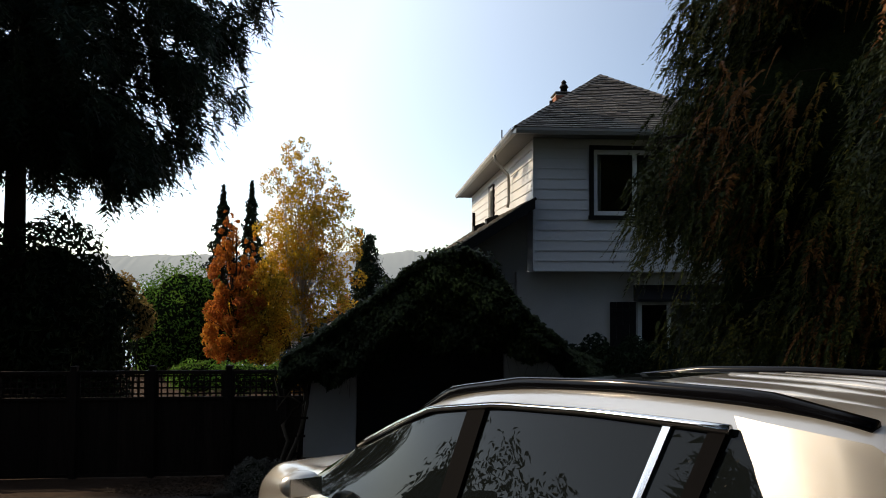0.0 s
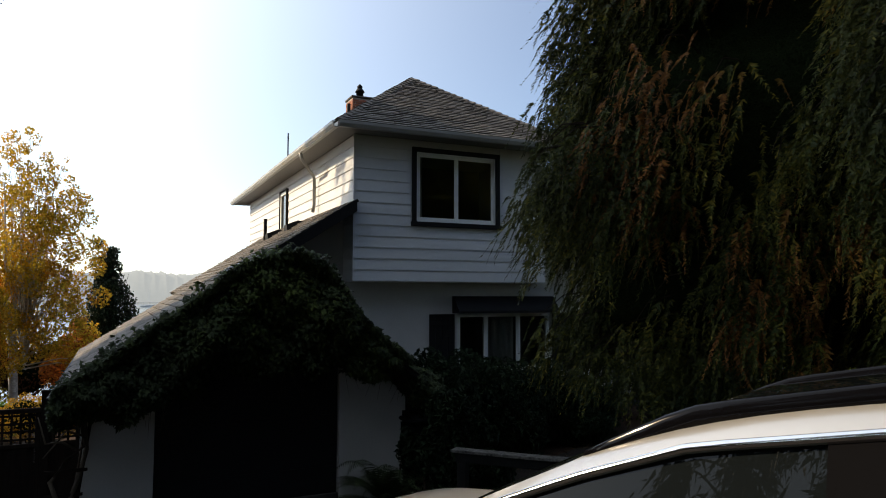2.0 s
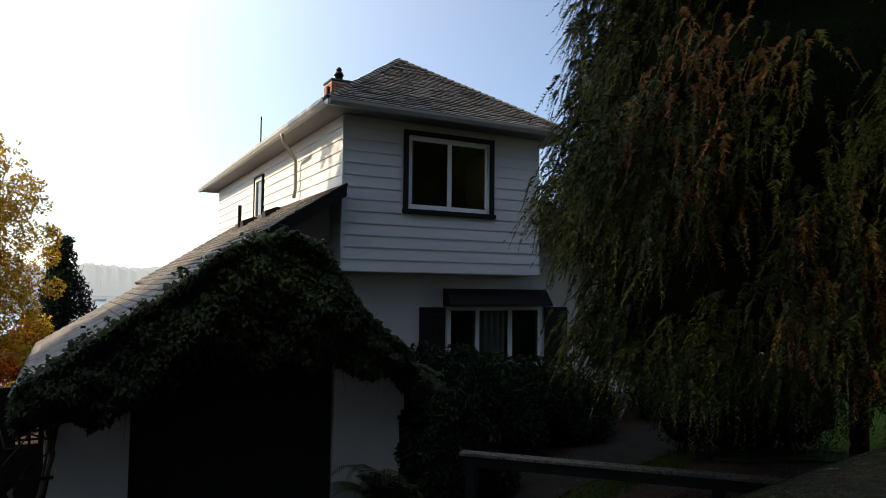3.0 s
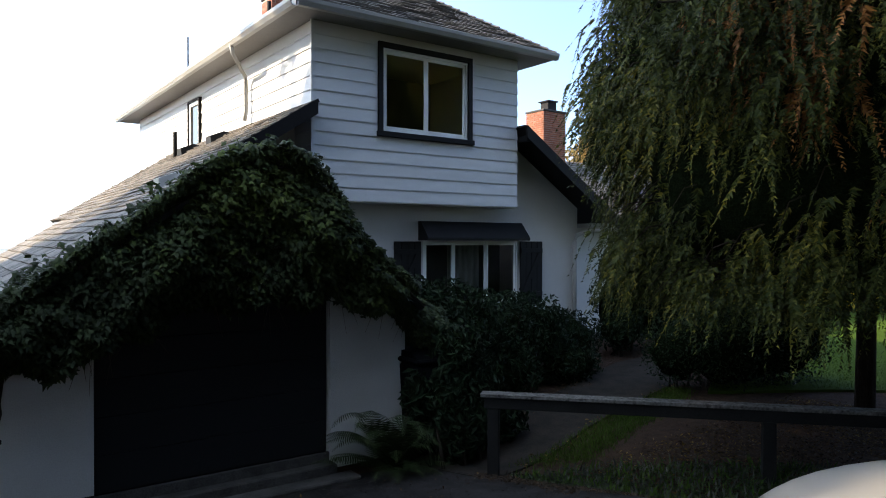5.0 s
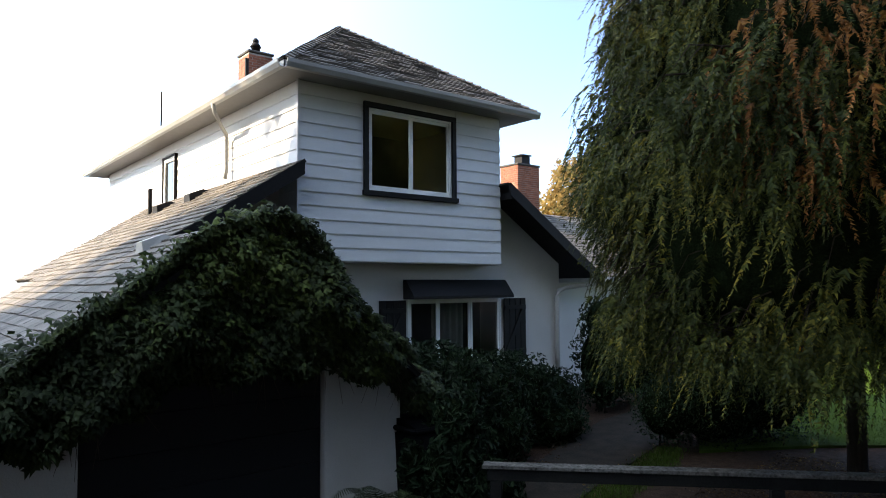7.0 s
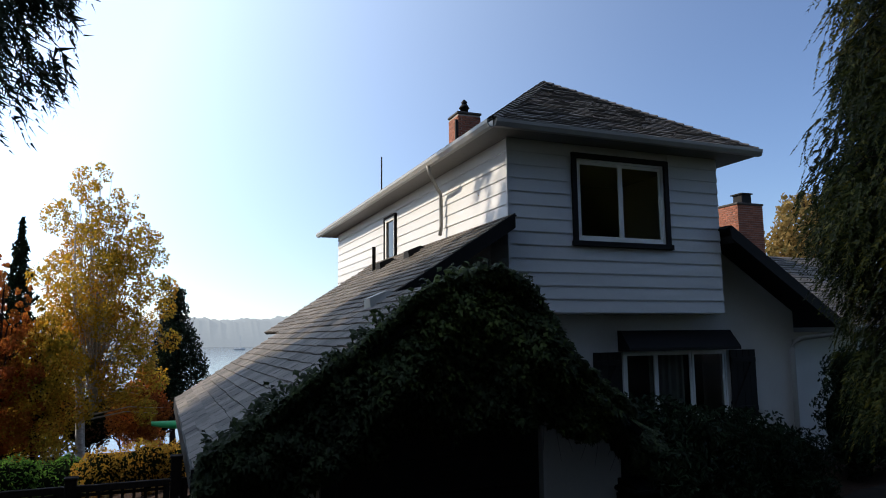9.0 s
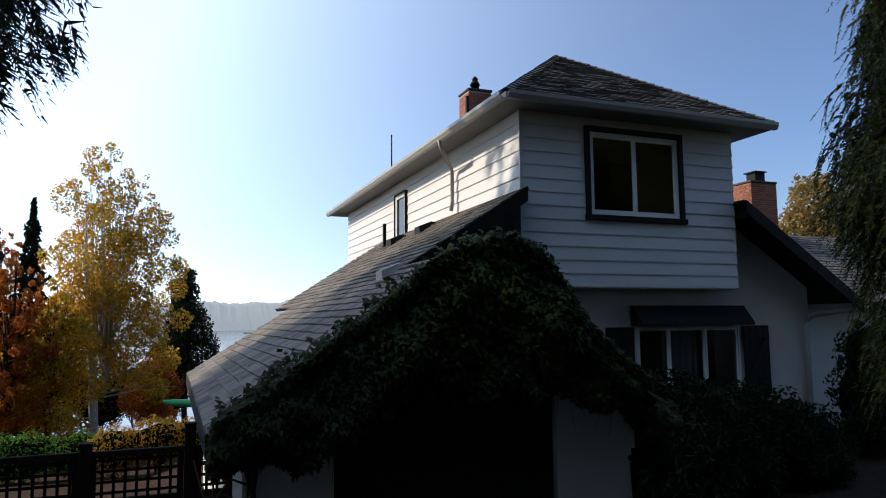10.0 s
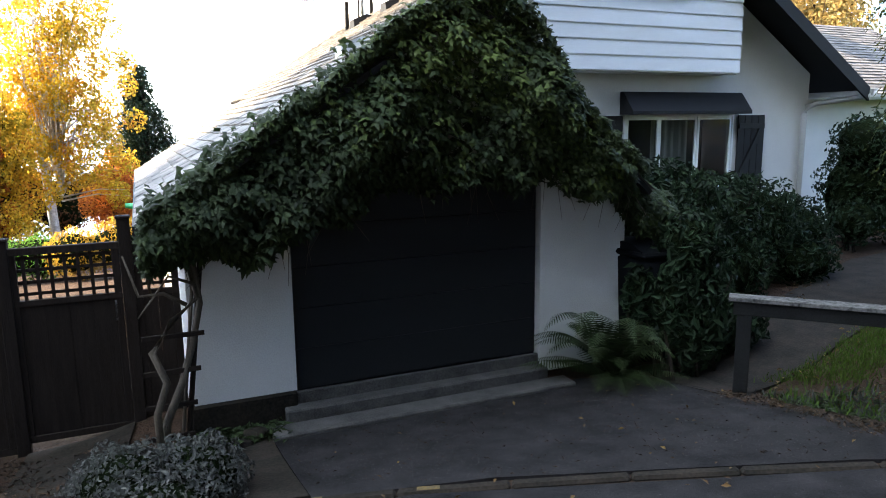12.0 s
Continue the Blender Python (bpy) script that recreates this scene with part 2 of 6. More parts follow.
M["kayak"] = material("green_kayak_plastic", (0.03, 0.42, 0.14), 0.4, vary=0.15, bump=0)


# ---- building blocks ----
def thing(name, at, label, category, group="", turn=0.0):
    ob = new(name)
    ob.matrix_basis = pose(*at, 0, 0, turn)
    ob.empty_display_size = 0.2
    return tagged(ob, label, category, group)


def part(name, bm, mat, parent, label="", smooth=False):
    me = bpy.data.meshes.new(name)
    bm.to_mesh(me)
    bm.free()
    return part_mesh(name, me, mat, parent, label, smooth)


def part_mesh(name, me, mat, parent=None, label="", smooth=False):
    if mat:
        me.materials.append(mat)
    if smooth:
        me.polygons.foreach_set("use_smooth", [True] * len(me.polygons))
    ob = new(name, me)
    if parent:
        ob.parent = parent
        ob.matrix_parent_inverse = world_of(parent).inverted()
    return tagged(ob, label)


def world_of(ob):
    return (world_of(ob.parent) @ ob.matrix_parent_inverse if ob.parent else Matrix()) @ ob.matrix_basis


def setting(ob, label, category):
    return tagged(ob, label, category, kind="structure")


def box(bm, x0, x1, y0, y1, z0, z1, bevel=0.0, m=None):
    """A block between two corners, in world metres, or in the pose m."""
    vs = [bm.verts.new((x, y, z)) for x in (x0, x1) for y in (y0, y1) for z in (z0, z1)]
    fs = [bm.faces.new([vs[i] for i in f]) for f in ((0, 1, 3, 2), (4, 6, 7, 5), (0, 4, 5, 1), (2, 3, 7, 6), (0, 2, 6, 4), (1, 5, 7, 3))]
    if m:
        for v in vs:
            v.co = m @ v.co
    if bevel:
        es = list({e for f in fs for e in f.edges})
        bmesh.ops.bevel(bm, geom=es, offset=bevel, segments=1, affect="EDGES")
    return vs


def blocks(*boxes, bevel=0.0, m=None):
    bm = bmesh.new()
    for b in boxes:
        box(bm, *b, bevel=bevel, m=m)
    return bm


def prism(bm, outline, axis, a, b):
    """A flat outline pushed from a to b along an axis; the outline's numbers are the two other coordinates in order."""
    def put(u, v, w):
        return {"x": (w, u, v), "y": (u, w, v), "z": (u, v, w)}[axis]
    lo = [bm.verts.new(put(u, v, a)) for u, v in outline]
    hi = [bm.verts.new(put(u, v, b)) for u, v in outline]
    n = len(outline)
    bm.faces.new(lo)
    bm.faces.new(hi[::-1])
    for i in range(n):
        bm.faces.new((lo[i], hi[i], hi[(i + 1) % n], lo[(i + 1) % n]))
    bmesh.ops.recalc_face_normals(bm, faces=bm.faces)


def tube(bm, pts, radii, sides=8):
    """A round bar through the points, with a radius at each."""
    rings = []
    pts = [Vector(p) for p in pts]
    for i, p in enumerate(pts):
        d = (pts[min(i + 1, len(pts) - 1)] - pts[max(i - 1, 0)]).normalized()
        a = d.cross(Vector((0, 0, 1)) if abs(d.z) < 0.9 else Vector((1, 0, 0))).normalized()
        b = d.cross(a)
        r = radii[i] if isinstance(radii, (list, tuple)) else radii
        rings.append([bm.verts.new(p + r * (math.cos(2 * math.pi * k / sides) * a + math.sin(2 * math.pi * k / sides) * b)) for k in range(sides)])
    for r0, r1 in zip(rings, rings[1:]):
        for k in range(sides):
            bm.faces.new((r0[k], r0[(k + 1) % sides], r1[(k + 1) % sides], r1[k]))
    bm.faces.new(rings[0][::-1])
    bm.faces.new(rings[-1])


def mesh_of(name, verts, faces):
    me = bpy.data.meshes.new(name)
    me.from_pydata(np.asarray(verts).tolist(), [], np.asarray(faces).tolist())
    return me


RNG = np.random.default_rng(7)


def unit(v):
    return v / np.maximum(np.linalg.norm(v, axis=-1, keepdims=True), 1e-9)


def leaves(centres, outward, size, droop=0.5, ragged=0.7, narrow=0.5):
    """Pointed, folded leaves (two triangles a side) at the centres, whose faces look roughly outward; verts and faces."""
    n = len(centres)
    nrm = unit(outward + ragged * RNG.normal(size=(n, 3)))
    tip = RNG.normal(size=(n, 3)) + np.array([0, 0, -droop * 2])
    tip = unit(tip - (tip * nrm).sum(1, keepdims=True) * nrm)
    side = np.cross(nrm, tip)
    s = (size * RNG.uniform(0.6, 1.3, size=(n, 1)))
    v = np.stack([centres - tip * s * 0.5, centres + side * s * narrow * 0.5 + nrm * s * 0.12, centres + tip * s * 0.6 - nrm * s * 0.1,
                  centres - side * s * narrow * 0.5 + nrm * s * 0.12], axis=1).reshape(-1, 3)
    base = 4 * np.arange(n)[:, None]
    f = np.concatenate([base + np.array([0, 1, 2]), base + np.array([0, 2, 3])], axis=1).reshape(-1, 3)
    return v, f


def blob_points(blobs, n, shell=0.55):
    """Points in a heap of ellipsoids (x, y, z, rx, ry, rz), denser towards their skins; and the way outward."""
    vol = np.array([b[3] * b[4] + b[4] * b[5] + b[3] * b[5] for b in blobs])
    pick = RNG.choice(len(blobs), size=n, p=vol / vol.sum())
    b = np.array(blobs)[pick]
    d = unit(RNG.normal(size=(n, 3)))
    r = shell + (1 - shell) * RNG.random((n, 1)) ** 0.5
    r = r * (1 + 0.12 * np.sin(d[:, :1] * 9 + b[:, :1]) * np.cos(d[:, 2:] * 8 + b[:, 1:2]))
    return b[:, :3] + d * r * b[:, 3:], unit(d / b[:, 3:])


def cloud(name, blobs, n, size, mat, parent, droop=0.4, narrow=0.55, shell=0.55, floor=None, ragged=0.7, label=""):
    c, o = blob_points(blobs, n, shell)
    if floor is not None:
        keep = c[:, 2] > floor
        c, o = c[keep], o[keep]
    v, f = leaves(c, o, size, droop, ragged, narrow)
    return part_mesh(name, mesh_of(name, v, f), mat, parent, label)


# ---- ground ----
def smooth_step(a, b, v):
    t = min(1.0, max(0.0, (v - a) / (b - a)))
    return t * t * (3 - 2 * t)


def ground_z(x, y):
    hill = 0.72 - 0.13 * max(y, -30) if y < 6 else -0.06 - 0.20 * (y - 6)
    hill -= 0.60 * smooth_step(3.0, 5.2, x) * smooth_step(2.5, 7.0, y)
    shelf = -1.41 + 0.28 * smooth_step(3.0, 6.5, x) - 0.30 * smooth_step(-1.8, -3.2, x)
    k = 0.12
    h = max(hill, shelf) + k * math.exp(-abs(hill - shelf) / k) * 0.5
    back = smooth_step(17, 40, y) * 2.0 + smooth_step(44, 75, y) * 6.5
    side = 1 - smooth_step(9, 30, x) * (1 - smooth_step(30, 70, y))
    return h - back * max(side, 0.15)


def axis_steps(fine0, fine1, step, far):
    a, s, v = [], step, fine0
    while v > -far:
        s *= 1.35
        v -= s
        a.append(v)
    mid = list(np.arange(fine0, fine1, step))
    b, s, v = [], step, fine1
    while v < far:
        b.append(v)
        s *= 1.35
        v += s
    return a[::-1] + mid + b


def sheet(name, xs, ys, height, mat):
    verts = [(x, y, height(x, y)) for y in ys for x in xs]
    w = len(xs)
    faces = [(j * w + i, j * w + i + 1, (j + 1) * w + i + 1, (j + 1) * w + i) for j in range(len(ys) - 1) for i in range(w - 1)]
    return part_mesh(name, mesh_of(name, verts, faces), mat, None, "", True)


ground = sheet("ground", axis_steps(-14, 20, 0.5, 1500), axis_steps(-4, 48, 0.5, 2500), ground_z, M["soil"])
setting(ground, "dark bare soil and bark mulch sloping down to a lake", "ground")

# ---- lawn, drive, path, road, water, far shore ----
def patch(name, outline, lift, mat, label, category, step=0.35):
    """A piece of ground cover that follows the ground, cut to an outline."""
    xs = [p[0] for p in outline]
    ys = [p[1] for p in outline]
    bm = bmesh.new()
    bm.faces.new([bm.verts.new((x, y, 0)) for x, y in outline])
    for axis, lo, hi in ((0, min(xs), max(xs)), (1, min(ys), max(ys))):
        c = lo + step
        while c < hi:
            n = [0, 0, 0]
            n[axis] = 1
            co = [0, 0, 0]
            co[axis] = c
            bmesh.ops.bisect_plane(bm, geom=bm.verts[:] + bm.edges[:] + bm.faces[:], plane_co=co, plane_no=n)
            c += step
    for v in bm.verts:
        v.co.z = ground_z(v.co.x, v.co.y) + lift
    bmesh.ops.recalc_face_normals(bm, faces=bm.faces)
    if sum(f.normal.z for f in bm.faces) < 0:
        bmesh.ops.reverse_faces(bm, faces=bm.faces)
    edge = [e for e in bm.edges if e.is_boundary]
    low = bmesh.ops.extrude_edge_only(bm, edges=edge)
    for v in low["geom"]:
        if isinstance(v, bmesh.types.BMVert):
            v.co.z -= lift + 0.06
    return setting(part(name, bm, mat, None, "", False), label, category)


patch("road", [(-30, -12), (34, -12), (34, 2.5), (6.5, 6.0), (2.4, 9.4), (-0.4, 10.9), (-1.6, 11.2), (-30, 14.5)], 0.02, M["asphalt"],
      "worn dark asphalt road falling towards the house", "road", 1.0)
patch("driveway", [(-1.05, 11.25), (0.2, 10.85), (2.4, 9.6), (3.3, 8.9), (4.1, 9.6), (3.75, 10.7), (3.45, 11.5), (3.3, 12.6), (2.5, 13.05), (-1.05, 13.02)], 0.03, M["asphalt"],
      "dark asphalt drive in front of the garage", "driveway", 0.5)
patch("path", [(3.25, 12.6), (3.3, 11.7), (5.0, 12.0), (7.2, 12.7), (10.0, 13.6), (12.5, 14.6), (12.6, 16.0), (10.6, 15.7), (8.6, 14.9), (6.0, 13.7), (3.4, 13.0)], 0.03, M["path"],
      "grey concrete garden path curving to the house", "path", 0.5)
# gate walk and pad: shade on the slabs is put in by the dark concrete
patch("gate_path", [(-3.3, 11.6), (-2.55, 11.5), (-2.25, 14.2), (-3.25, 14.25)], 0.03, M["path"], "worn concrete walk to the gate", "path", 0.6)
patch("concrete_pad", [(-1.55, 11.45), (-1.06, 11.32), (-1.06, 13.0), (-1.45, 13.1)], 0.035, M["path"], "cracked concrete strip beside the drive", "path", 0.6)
patch("lawn", [(9.5, 12.6), (11.5, 11.4), (15, 8.5), (40, 4), (40, 40), (16, 40), (15.5, 20), (13.6, 15.0)], 0.05, M["lawn"], "mown green lawn", "lawn", 1.0)
water = sheet("lake", [-1500, -500, -100, 0, 100, 500, 1500], [50, 100, 200, 400, 900, 2500], lambda x, y: -8.0, M["water"])
setting(water, "calm pale lake in morning haze", "water")


def far_shore():
    xs = np.arange(-700, 900, 1.6)
    verts, faces = [], []
    for x in xs:
        h = 26 + 5 * math.sin(x * 0.004 + 1) + 5 * noise.noise((x * 0.02, 0, 0)) + 5 * abs(noise.noise((x * 0.07, 3, 0))) + 7 * max(0, noise.noise((x * 0.16, 7, 0)) - 0.15) 
        for d, z in ((0, -8.5), (6, 0.0), (50, h - 8), (160, h - 2), (400, -10)):
            verts.append((x, 860 + d + 10 * math.sin(x * 0.01), z))
    for i in range(len(xs) - 1):
        for j in range(4):
            faces.append((i * 5 + j, (i + 1) * 5 + j, (i + 1) * 5 + j + 1, i * 5 + j + 1))
    return setting(part_mesh("backdrop", mesh_of("backdrop", verts, faces), M["far_hill"], None, "", True), "wooded far shore of the lake, its haze put in as a pale glow", "shore")


far_shore()

def kerb():
    t = thing("kerb", (0.3, 10.7, ground_z(0.3, 10.7)), "weathered low concrete kerb across the drive", "kerb")
    line = [(-1.75, 11.35), (-1.3, 11.28), (-0.5, 11.0), (0.25, 10.66), (1.0, 10.28), (1.65, 9.92), (2.4, 9.45), (3.2, 8.8)]
    for (x0, y0), (x1, y1) in zip(line, line[1:]):
        d = Vector((x1 - x0, y1 - y0, 0))
        m = pose(x0, y0, ground_z(x0, y0), 0, -math.degrees(math.atan2(ground_z(x1, y1) - ground_z(x0, y0), d.length)), math.degrees(math.atan2(d.y, d.x)))
        if -0.6 < x1 < 0.3:
            part("paint_mark", blocks((0.15, 0.15 + 0.2 * d.length, -0.02, 0.03, 0.0405, 0.0425), m=m), M["yellow_paint"], t, "worn yellow kerb paint")
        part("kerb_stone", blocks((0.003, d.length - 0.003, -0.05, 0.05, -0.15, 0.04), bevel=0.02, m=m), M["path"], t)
    return t


kerb()


def boats():
    for k, (px, y, h) in enumerate([(20, 560, 13), (62, 640, 11), (92, 650, 12), (101, 655, 10), (112, 660, 13), (121, 650, 11), (130, 655, 12), (141, 660, 10)]):
        t = thing("sailboat", (px, y, -8.0), "small white sailboat moored on the lake", "boat", "moored sailboats")
        bm = bmesh.new()
        n, prev = 8, None
        for i in range(n + 1):
            f = i / n * 2 - 1
            w = 1.4 * (1 - max(0, f) ** 2 - 0.3 * min(0, f) ** 2) + 0.05
            ring = [bm.verts.new((px + f * 5, y + s * w, -8.2 + z)) for s, z in ((-0.6, 0), (-1, 1.4 + 0.3 * f), (1, 1.4 + 0.3 * f), (0.6, 0))]
            if prev:
                for j in range(4):
                    bm.faces.new((prev[j], ring[j], ring[(j + 1) % 4], prev[(j + 1) % 4]))
            prev = ring
        part("hull", bm, M["hull"], t)
        bm = bmesh.new()
        tube(bm, [(px + 0.6, y, -7), (px + 0.6, y, -7 + h)], [0.14, 0.09], 6)
        part("mast", bm, M["hull"], t)


boats()

# ---- the house ----
SL = 0.643                                     # fall of the long lower roof
WX0, WX1, WY0, WY1, WZ0, WZ1 = 3.30, 8.27, 16.45, 29.6, 2.45, 5.66
house = thing("house", (5.8, 16.95, -1.2), "white two-storey house with lap siding and grey shingle roofs", "house")


def lower_roof_z(x):
    return 0.77 + SL * (x + 2.01) if x < 5.79 else 0.77 + SL * (5.79 * 2 - x + 2.01)


def wall_with_holes(name, axis, at, thick, lo, hi, z0, z1, holes, mat, parent, label=""):
    """An upright wall along an axis with rectangular openings (a0, a1, z0, z1), made of blocks."""
    cuts = sorted({lo, hi, *(h[0] for h in holes), *(h[1] for h in holes)})
    bm = bmesh.new()
    for a, b in zip(cuts, cuts[1:]):
        zs = [z0]
        for h in sorted((h for h in holes if h[0] < b - 1e-6 and h[1] > a + 1e-6), key=lambda h: h[2]):
            zs += [h[2], h[3]]
        zs.append(z1)
        for p, q in zip(zs[::2], zs[1::2]):
            if q - p > 1e-4:
                if axis == "x":
                    box(bm, a, b, at, at + thick, p, q)
                else:
                    box(bm, at, at + thick, a, b, p, q)
    bmesh.ops.remove_doubles(bm, verts=bm.verts, dist=1e-5)
    return part(name, bm, mat, parent, label)


UP_WIN = (4.79, 6.85, 3.80, 5.40)
LOW_WIN = (6.04, 8.66, 0.30, 1.73)
SIDE_WIN = (23.0, 23.9, 4.05, 5.30)
wall_with_holes("upper_front_wall", "x", WY0 + 0.05, 0.15, WX0 + 0.05, WX1 - 0.05, WZ0, WZ1, [UP_WIN], M["siding"], house)
wall_with_holes("upper_side_wall", "y", WX0 + 0.05, 0.15, WY0 + 0.21, WY1, WZ0, WZ1, [SIDE_WIN], M["siding"], house)
part("upper_side_wall", blocks((WX1 - 0.2, WX1 - 0.05, WY0 + 0.21, WY1, WZ0, WZ1)), M["siding"], house)
part("upper_back_wall", blocks((WX0 + 0.2, WX1 - 0.2, WY1 - 0.15, WY1, WZ0, WZ1)), M["siding"], house)
part("overhang_underside", blocks((WX0 + 0.05, WX1 - 0.05, WY0 + 0.06, 17.2, WZ0 - 0.02, WZ0 + 0.001)), M["white"], house)


def lower_front():
    """The stuccoed lower front, up to the slopes of the roof."""
    bm = bmesh.new()
    x0, x1, top = 3.0, 10.63, WZ0 - 0.02
    cut = [(x0, LOW_WIN[0], -2.2, top), (LOW_WIN[0], LOW_WIN[1], -2.2, LOW_WIN[2]), (LOW_WIN[0], LOW_WIN[1], LOW_WIN[3], top)]
    for a, b, c, d in cut:
        box(bm, a, b, 16.95, 17.15, c, d)
    bmesh.ops.remove_doubles(bm, verts=bm.verts, dist=1e-5)
    part("lower_front_wall", bm, M["stucco"], house, "rough white stucco wall")
    bm = bmesh.new()
    prism(bm, [(LOW_WIN[1], -2.2), (x1, -2.2), (x1, lower_roof_z(x1) - 0.16), (8.28, lower_roof_z(8.28) - 0.16), (8.28, top), (LOW_WIN[1], top)], "y", 16.95, 17.15)
    part("lower_front_wall", bm, M["stucco"], house, "rough white stucco gable end")
    bm = bmesh.new()
    prism(bm, [(-1.4, -2.2), (3.3, -2.2), (3.3, lower_roof_z(3.3) - 0.16), (-1.4, lower_roof_z(-1.4) - 0.16)], "y", 17.16, 17.3)
    part("lower_front_wall", bm, M["stucco"], house)
    part("lower_side_wall", blocks((x1 - 0.2, x1, 17.151, 29, -2.2, lower_roof_z(x1) - 0.16)), M["stucco"], house)
    part("lower_back_wall", blocks((3.35, x1 - 0.2, 28.8, 29, -2.2, 1.0)), M["stucco"], house)


lower_front()

# lap boards of the upper storey
BOARD = (WZ1 - WZ0) / 13


def board_mesh(length):
    """A lap board: thicker at its lower edge."""
    bm = bmesh.new()
    prof = [(0.0, 0.006), (-0.026, 0.0), (-0.028, 0.008), (-0.006, BOARD + 0.002), (0.0, BOARD + 0.002)]
    lo = [bm.verts.new((0, p, q)) for p, q in prof]
    hi = [bm.verts.new((length, p, q)) for p, q in prof]
    bm.faces.new(lo)
    bm.faces.new(hi[::-1])
    for i in range(5):
        bm.faces.new((lo[i], hi[i], hi[(i + 1) % 5], lo[(i + 1) % 5]))
    bmesh.ops.recalc_face_normals(bm, faces=bm.faces)
    me = bpy.data.meshes.new("siding_board")
    bm.to_mesh(me)
    bm.free()
    me.materials.append(M["siding"])
    return me


SHARED = {}


def board(length, m, parent):
    key = round(length, 3)
    if key not in SHARED:
        SHARED[key] = board_mesh(length)
    ob = new("siding_board", SHARED[key])
    ob.parent = parent
    ob.matrix_parent_inverse = world_of(parent).inverted()
    ob.matrix_basis = m
    return ob


def lap_siding():
    for i in range(13):
        z = WZ0 + i * BOARD
        spans = [(WX0 + 0.035, WX1 - 0.035)]
        if z + BOARD > UP_WIN[2] - 0.1 and z < UP_WIN[3] + 0.08:
            spans = [(WX0 + 0.035, UP_WIN[0] - 0.12), (UP_WIN[1] + 0.12, WX1 - 0.035)]
        for a, b in spans:
            board(b - a, pose(a, WY0 + 0.05, z), house)
        cuts = [WY0 + 0.05, 20.2, 25.1, WY1]
        if z + BOARD > SIDE_WIN[2] - 0.06 and z < SIDE_WIN[3] + 0.06:
            cuts = [(WY0 + 0.05, 20.2), (20.2, SIDE_WIN[0] - 0.1), (SIDE_WIN[1] + 0.1, WY1)]
        else:
            cuts = [(cuts[0], cuts[1]), (cuts[1], cuts[2]), (cuts[2], cuts[3])]
        for a, b in cuts:
            board(b - a - 0.003, pose(WX0 + 0.05, b, z, 0, 0, -90), house)
    for i in range(13):
        z = WZ0 + i * BOARD
        board(3.0, pose(WX1 - 0.05, WY0 + 0.05, z, 0, 0, 90), house)


lap_siding()
part("corner_trim", blocks((WX0 + 0.005, WX0 + 0.052, WY0 + 0.005, WY0 + 0.052, WZ0, WZ1)), M["siding"], house)


def window_unit(name, parent, x0, x1, z0, z1, y, lights, trim, trim_mat, depth=0.07):
    """A vinyl window in a wall that faces -y: outer trim, frame, sashes, panes. lights: shares of the width."""
    w = part(name, blocks((x0, x1, y + 0.01, y + depth, z0, z0 + 0.05), (x0, x1, y + 0.01, y + depth, z1 - 0.05, z1),
                          (x0, x0 + 0.05, y + 0.01, y + depth, z0 + 0.05, z1 - 0.05), (x1 - 0.05, x1, y + 0.01, y + depth, z0 + 0.05, z1 - 0.05), bevel=0.004), M["white"], parent, "white vinyl window frame")
    a = x0 + 0.05
    full = x1 - x0 - 0.1
    for i, s in enumerate(lights):
        b = a + s * full
        o = 0.0 if i % 2 == 0 else 0.012
        part("sash", blocks((a, b, y + 0.02 + o, y + 0.055 + o, z0 + 0.05, z0 + 0.11), (a, b, y + 0.02 + o, y + 0.055 + o, z1 - 0.11, z1 - 0.05),
                            (a, a + 0.055, y + 0.02 + o, y + 0.055 + o, z0 + 0.11, z1 - 0.11), (b - 0.055, b, y + 0.02 + o, y + 0.055 + o, z0 + 0.11, z1 - 0.11), bevel=0.003), M["white"], w)
        part("pane", blocks((a + 0.05, b - 0.05, y + 0.036 + o, y + 0.042 + o, z0 + 0.1, z1 - 0.1)), M["clear"], w, "reflecting glass pane").visible_shadow = False
        a = b
    if trim:
        t = trim
        part("trim", blocks((x0 - t, x1 + t, y - 0.045, y + 0.012, z1, z1 + t), (x0 - t, x0, y - 0.045, y + 0.012, z0, z1), (x1, x1 + t, y - 0.045, y + 0.012, z0, z1), bevel=0.004), trim_mat, w, "black painted window trim")
        part("sill", blocks((x0 - t - 0.03, x1 + t + 0.03, y - 0.08, y + 0.012, z0 - t, z0), bevel=0.006), trim_mat, w, "black painted sill")
    return w


window_unit("window", house, *UP_WIN, WY0 + 0.03, (0.5, 0.5), 0.10, M["black"])
window_unit("window", house, *LOW_WIN, 16.94, (0.30, 0.36, 0.34), 0.0, M["white"], 0.16)
part("sill", blocks((LOW_WIN[0] - 0.06, LOW_WIN[1] + 0.06, 16.86, 16.96, LOW_WIN[2] - 0.07, LOW_WIN[2]), bevel=0.01), M["black"], house, "dark window sill")


def curtain(x0, x1, z0, z1, y):
    bm = bmesh.new()
    n = int((x1 - x0) / 0.025)
    cols = []
    for i in range(n + 1):
        x = x0 + (x1 - x0) * i / n
        dy = 0.022 * math.sin(i * 0.9) + 0.008 * math.sin(i * 2.3)
        cols.append([bm.verts.new((x, y + dy + o, z)) for o in (0, 0.004) for z in (z0, z1)])
    for a, b in zip(cols, cols[1:]):
        bm.faces.new((a[0], b[0], b[1], a[1]))
        bm.faces.new((a[2], a[3], b[3], b[2]))
    return part("curtain", bm, M["curtain"], house, "pale hanging curtain", True)


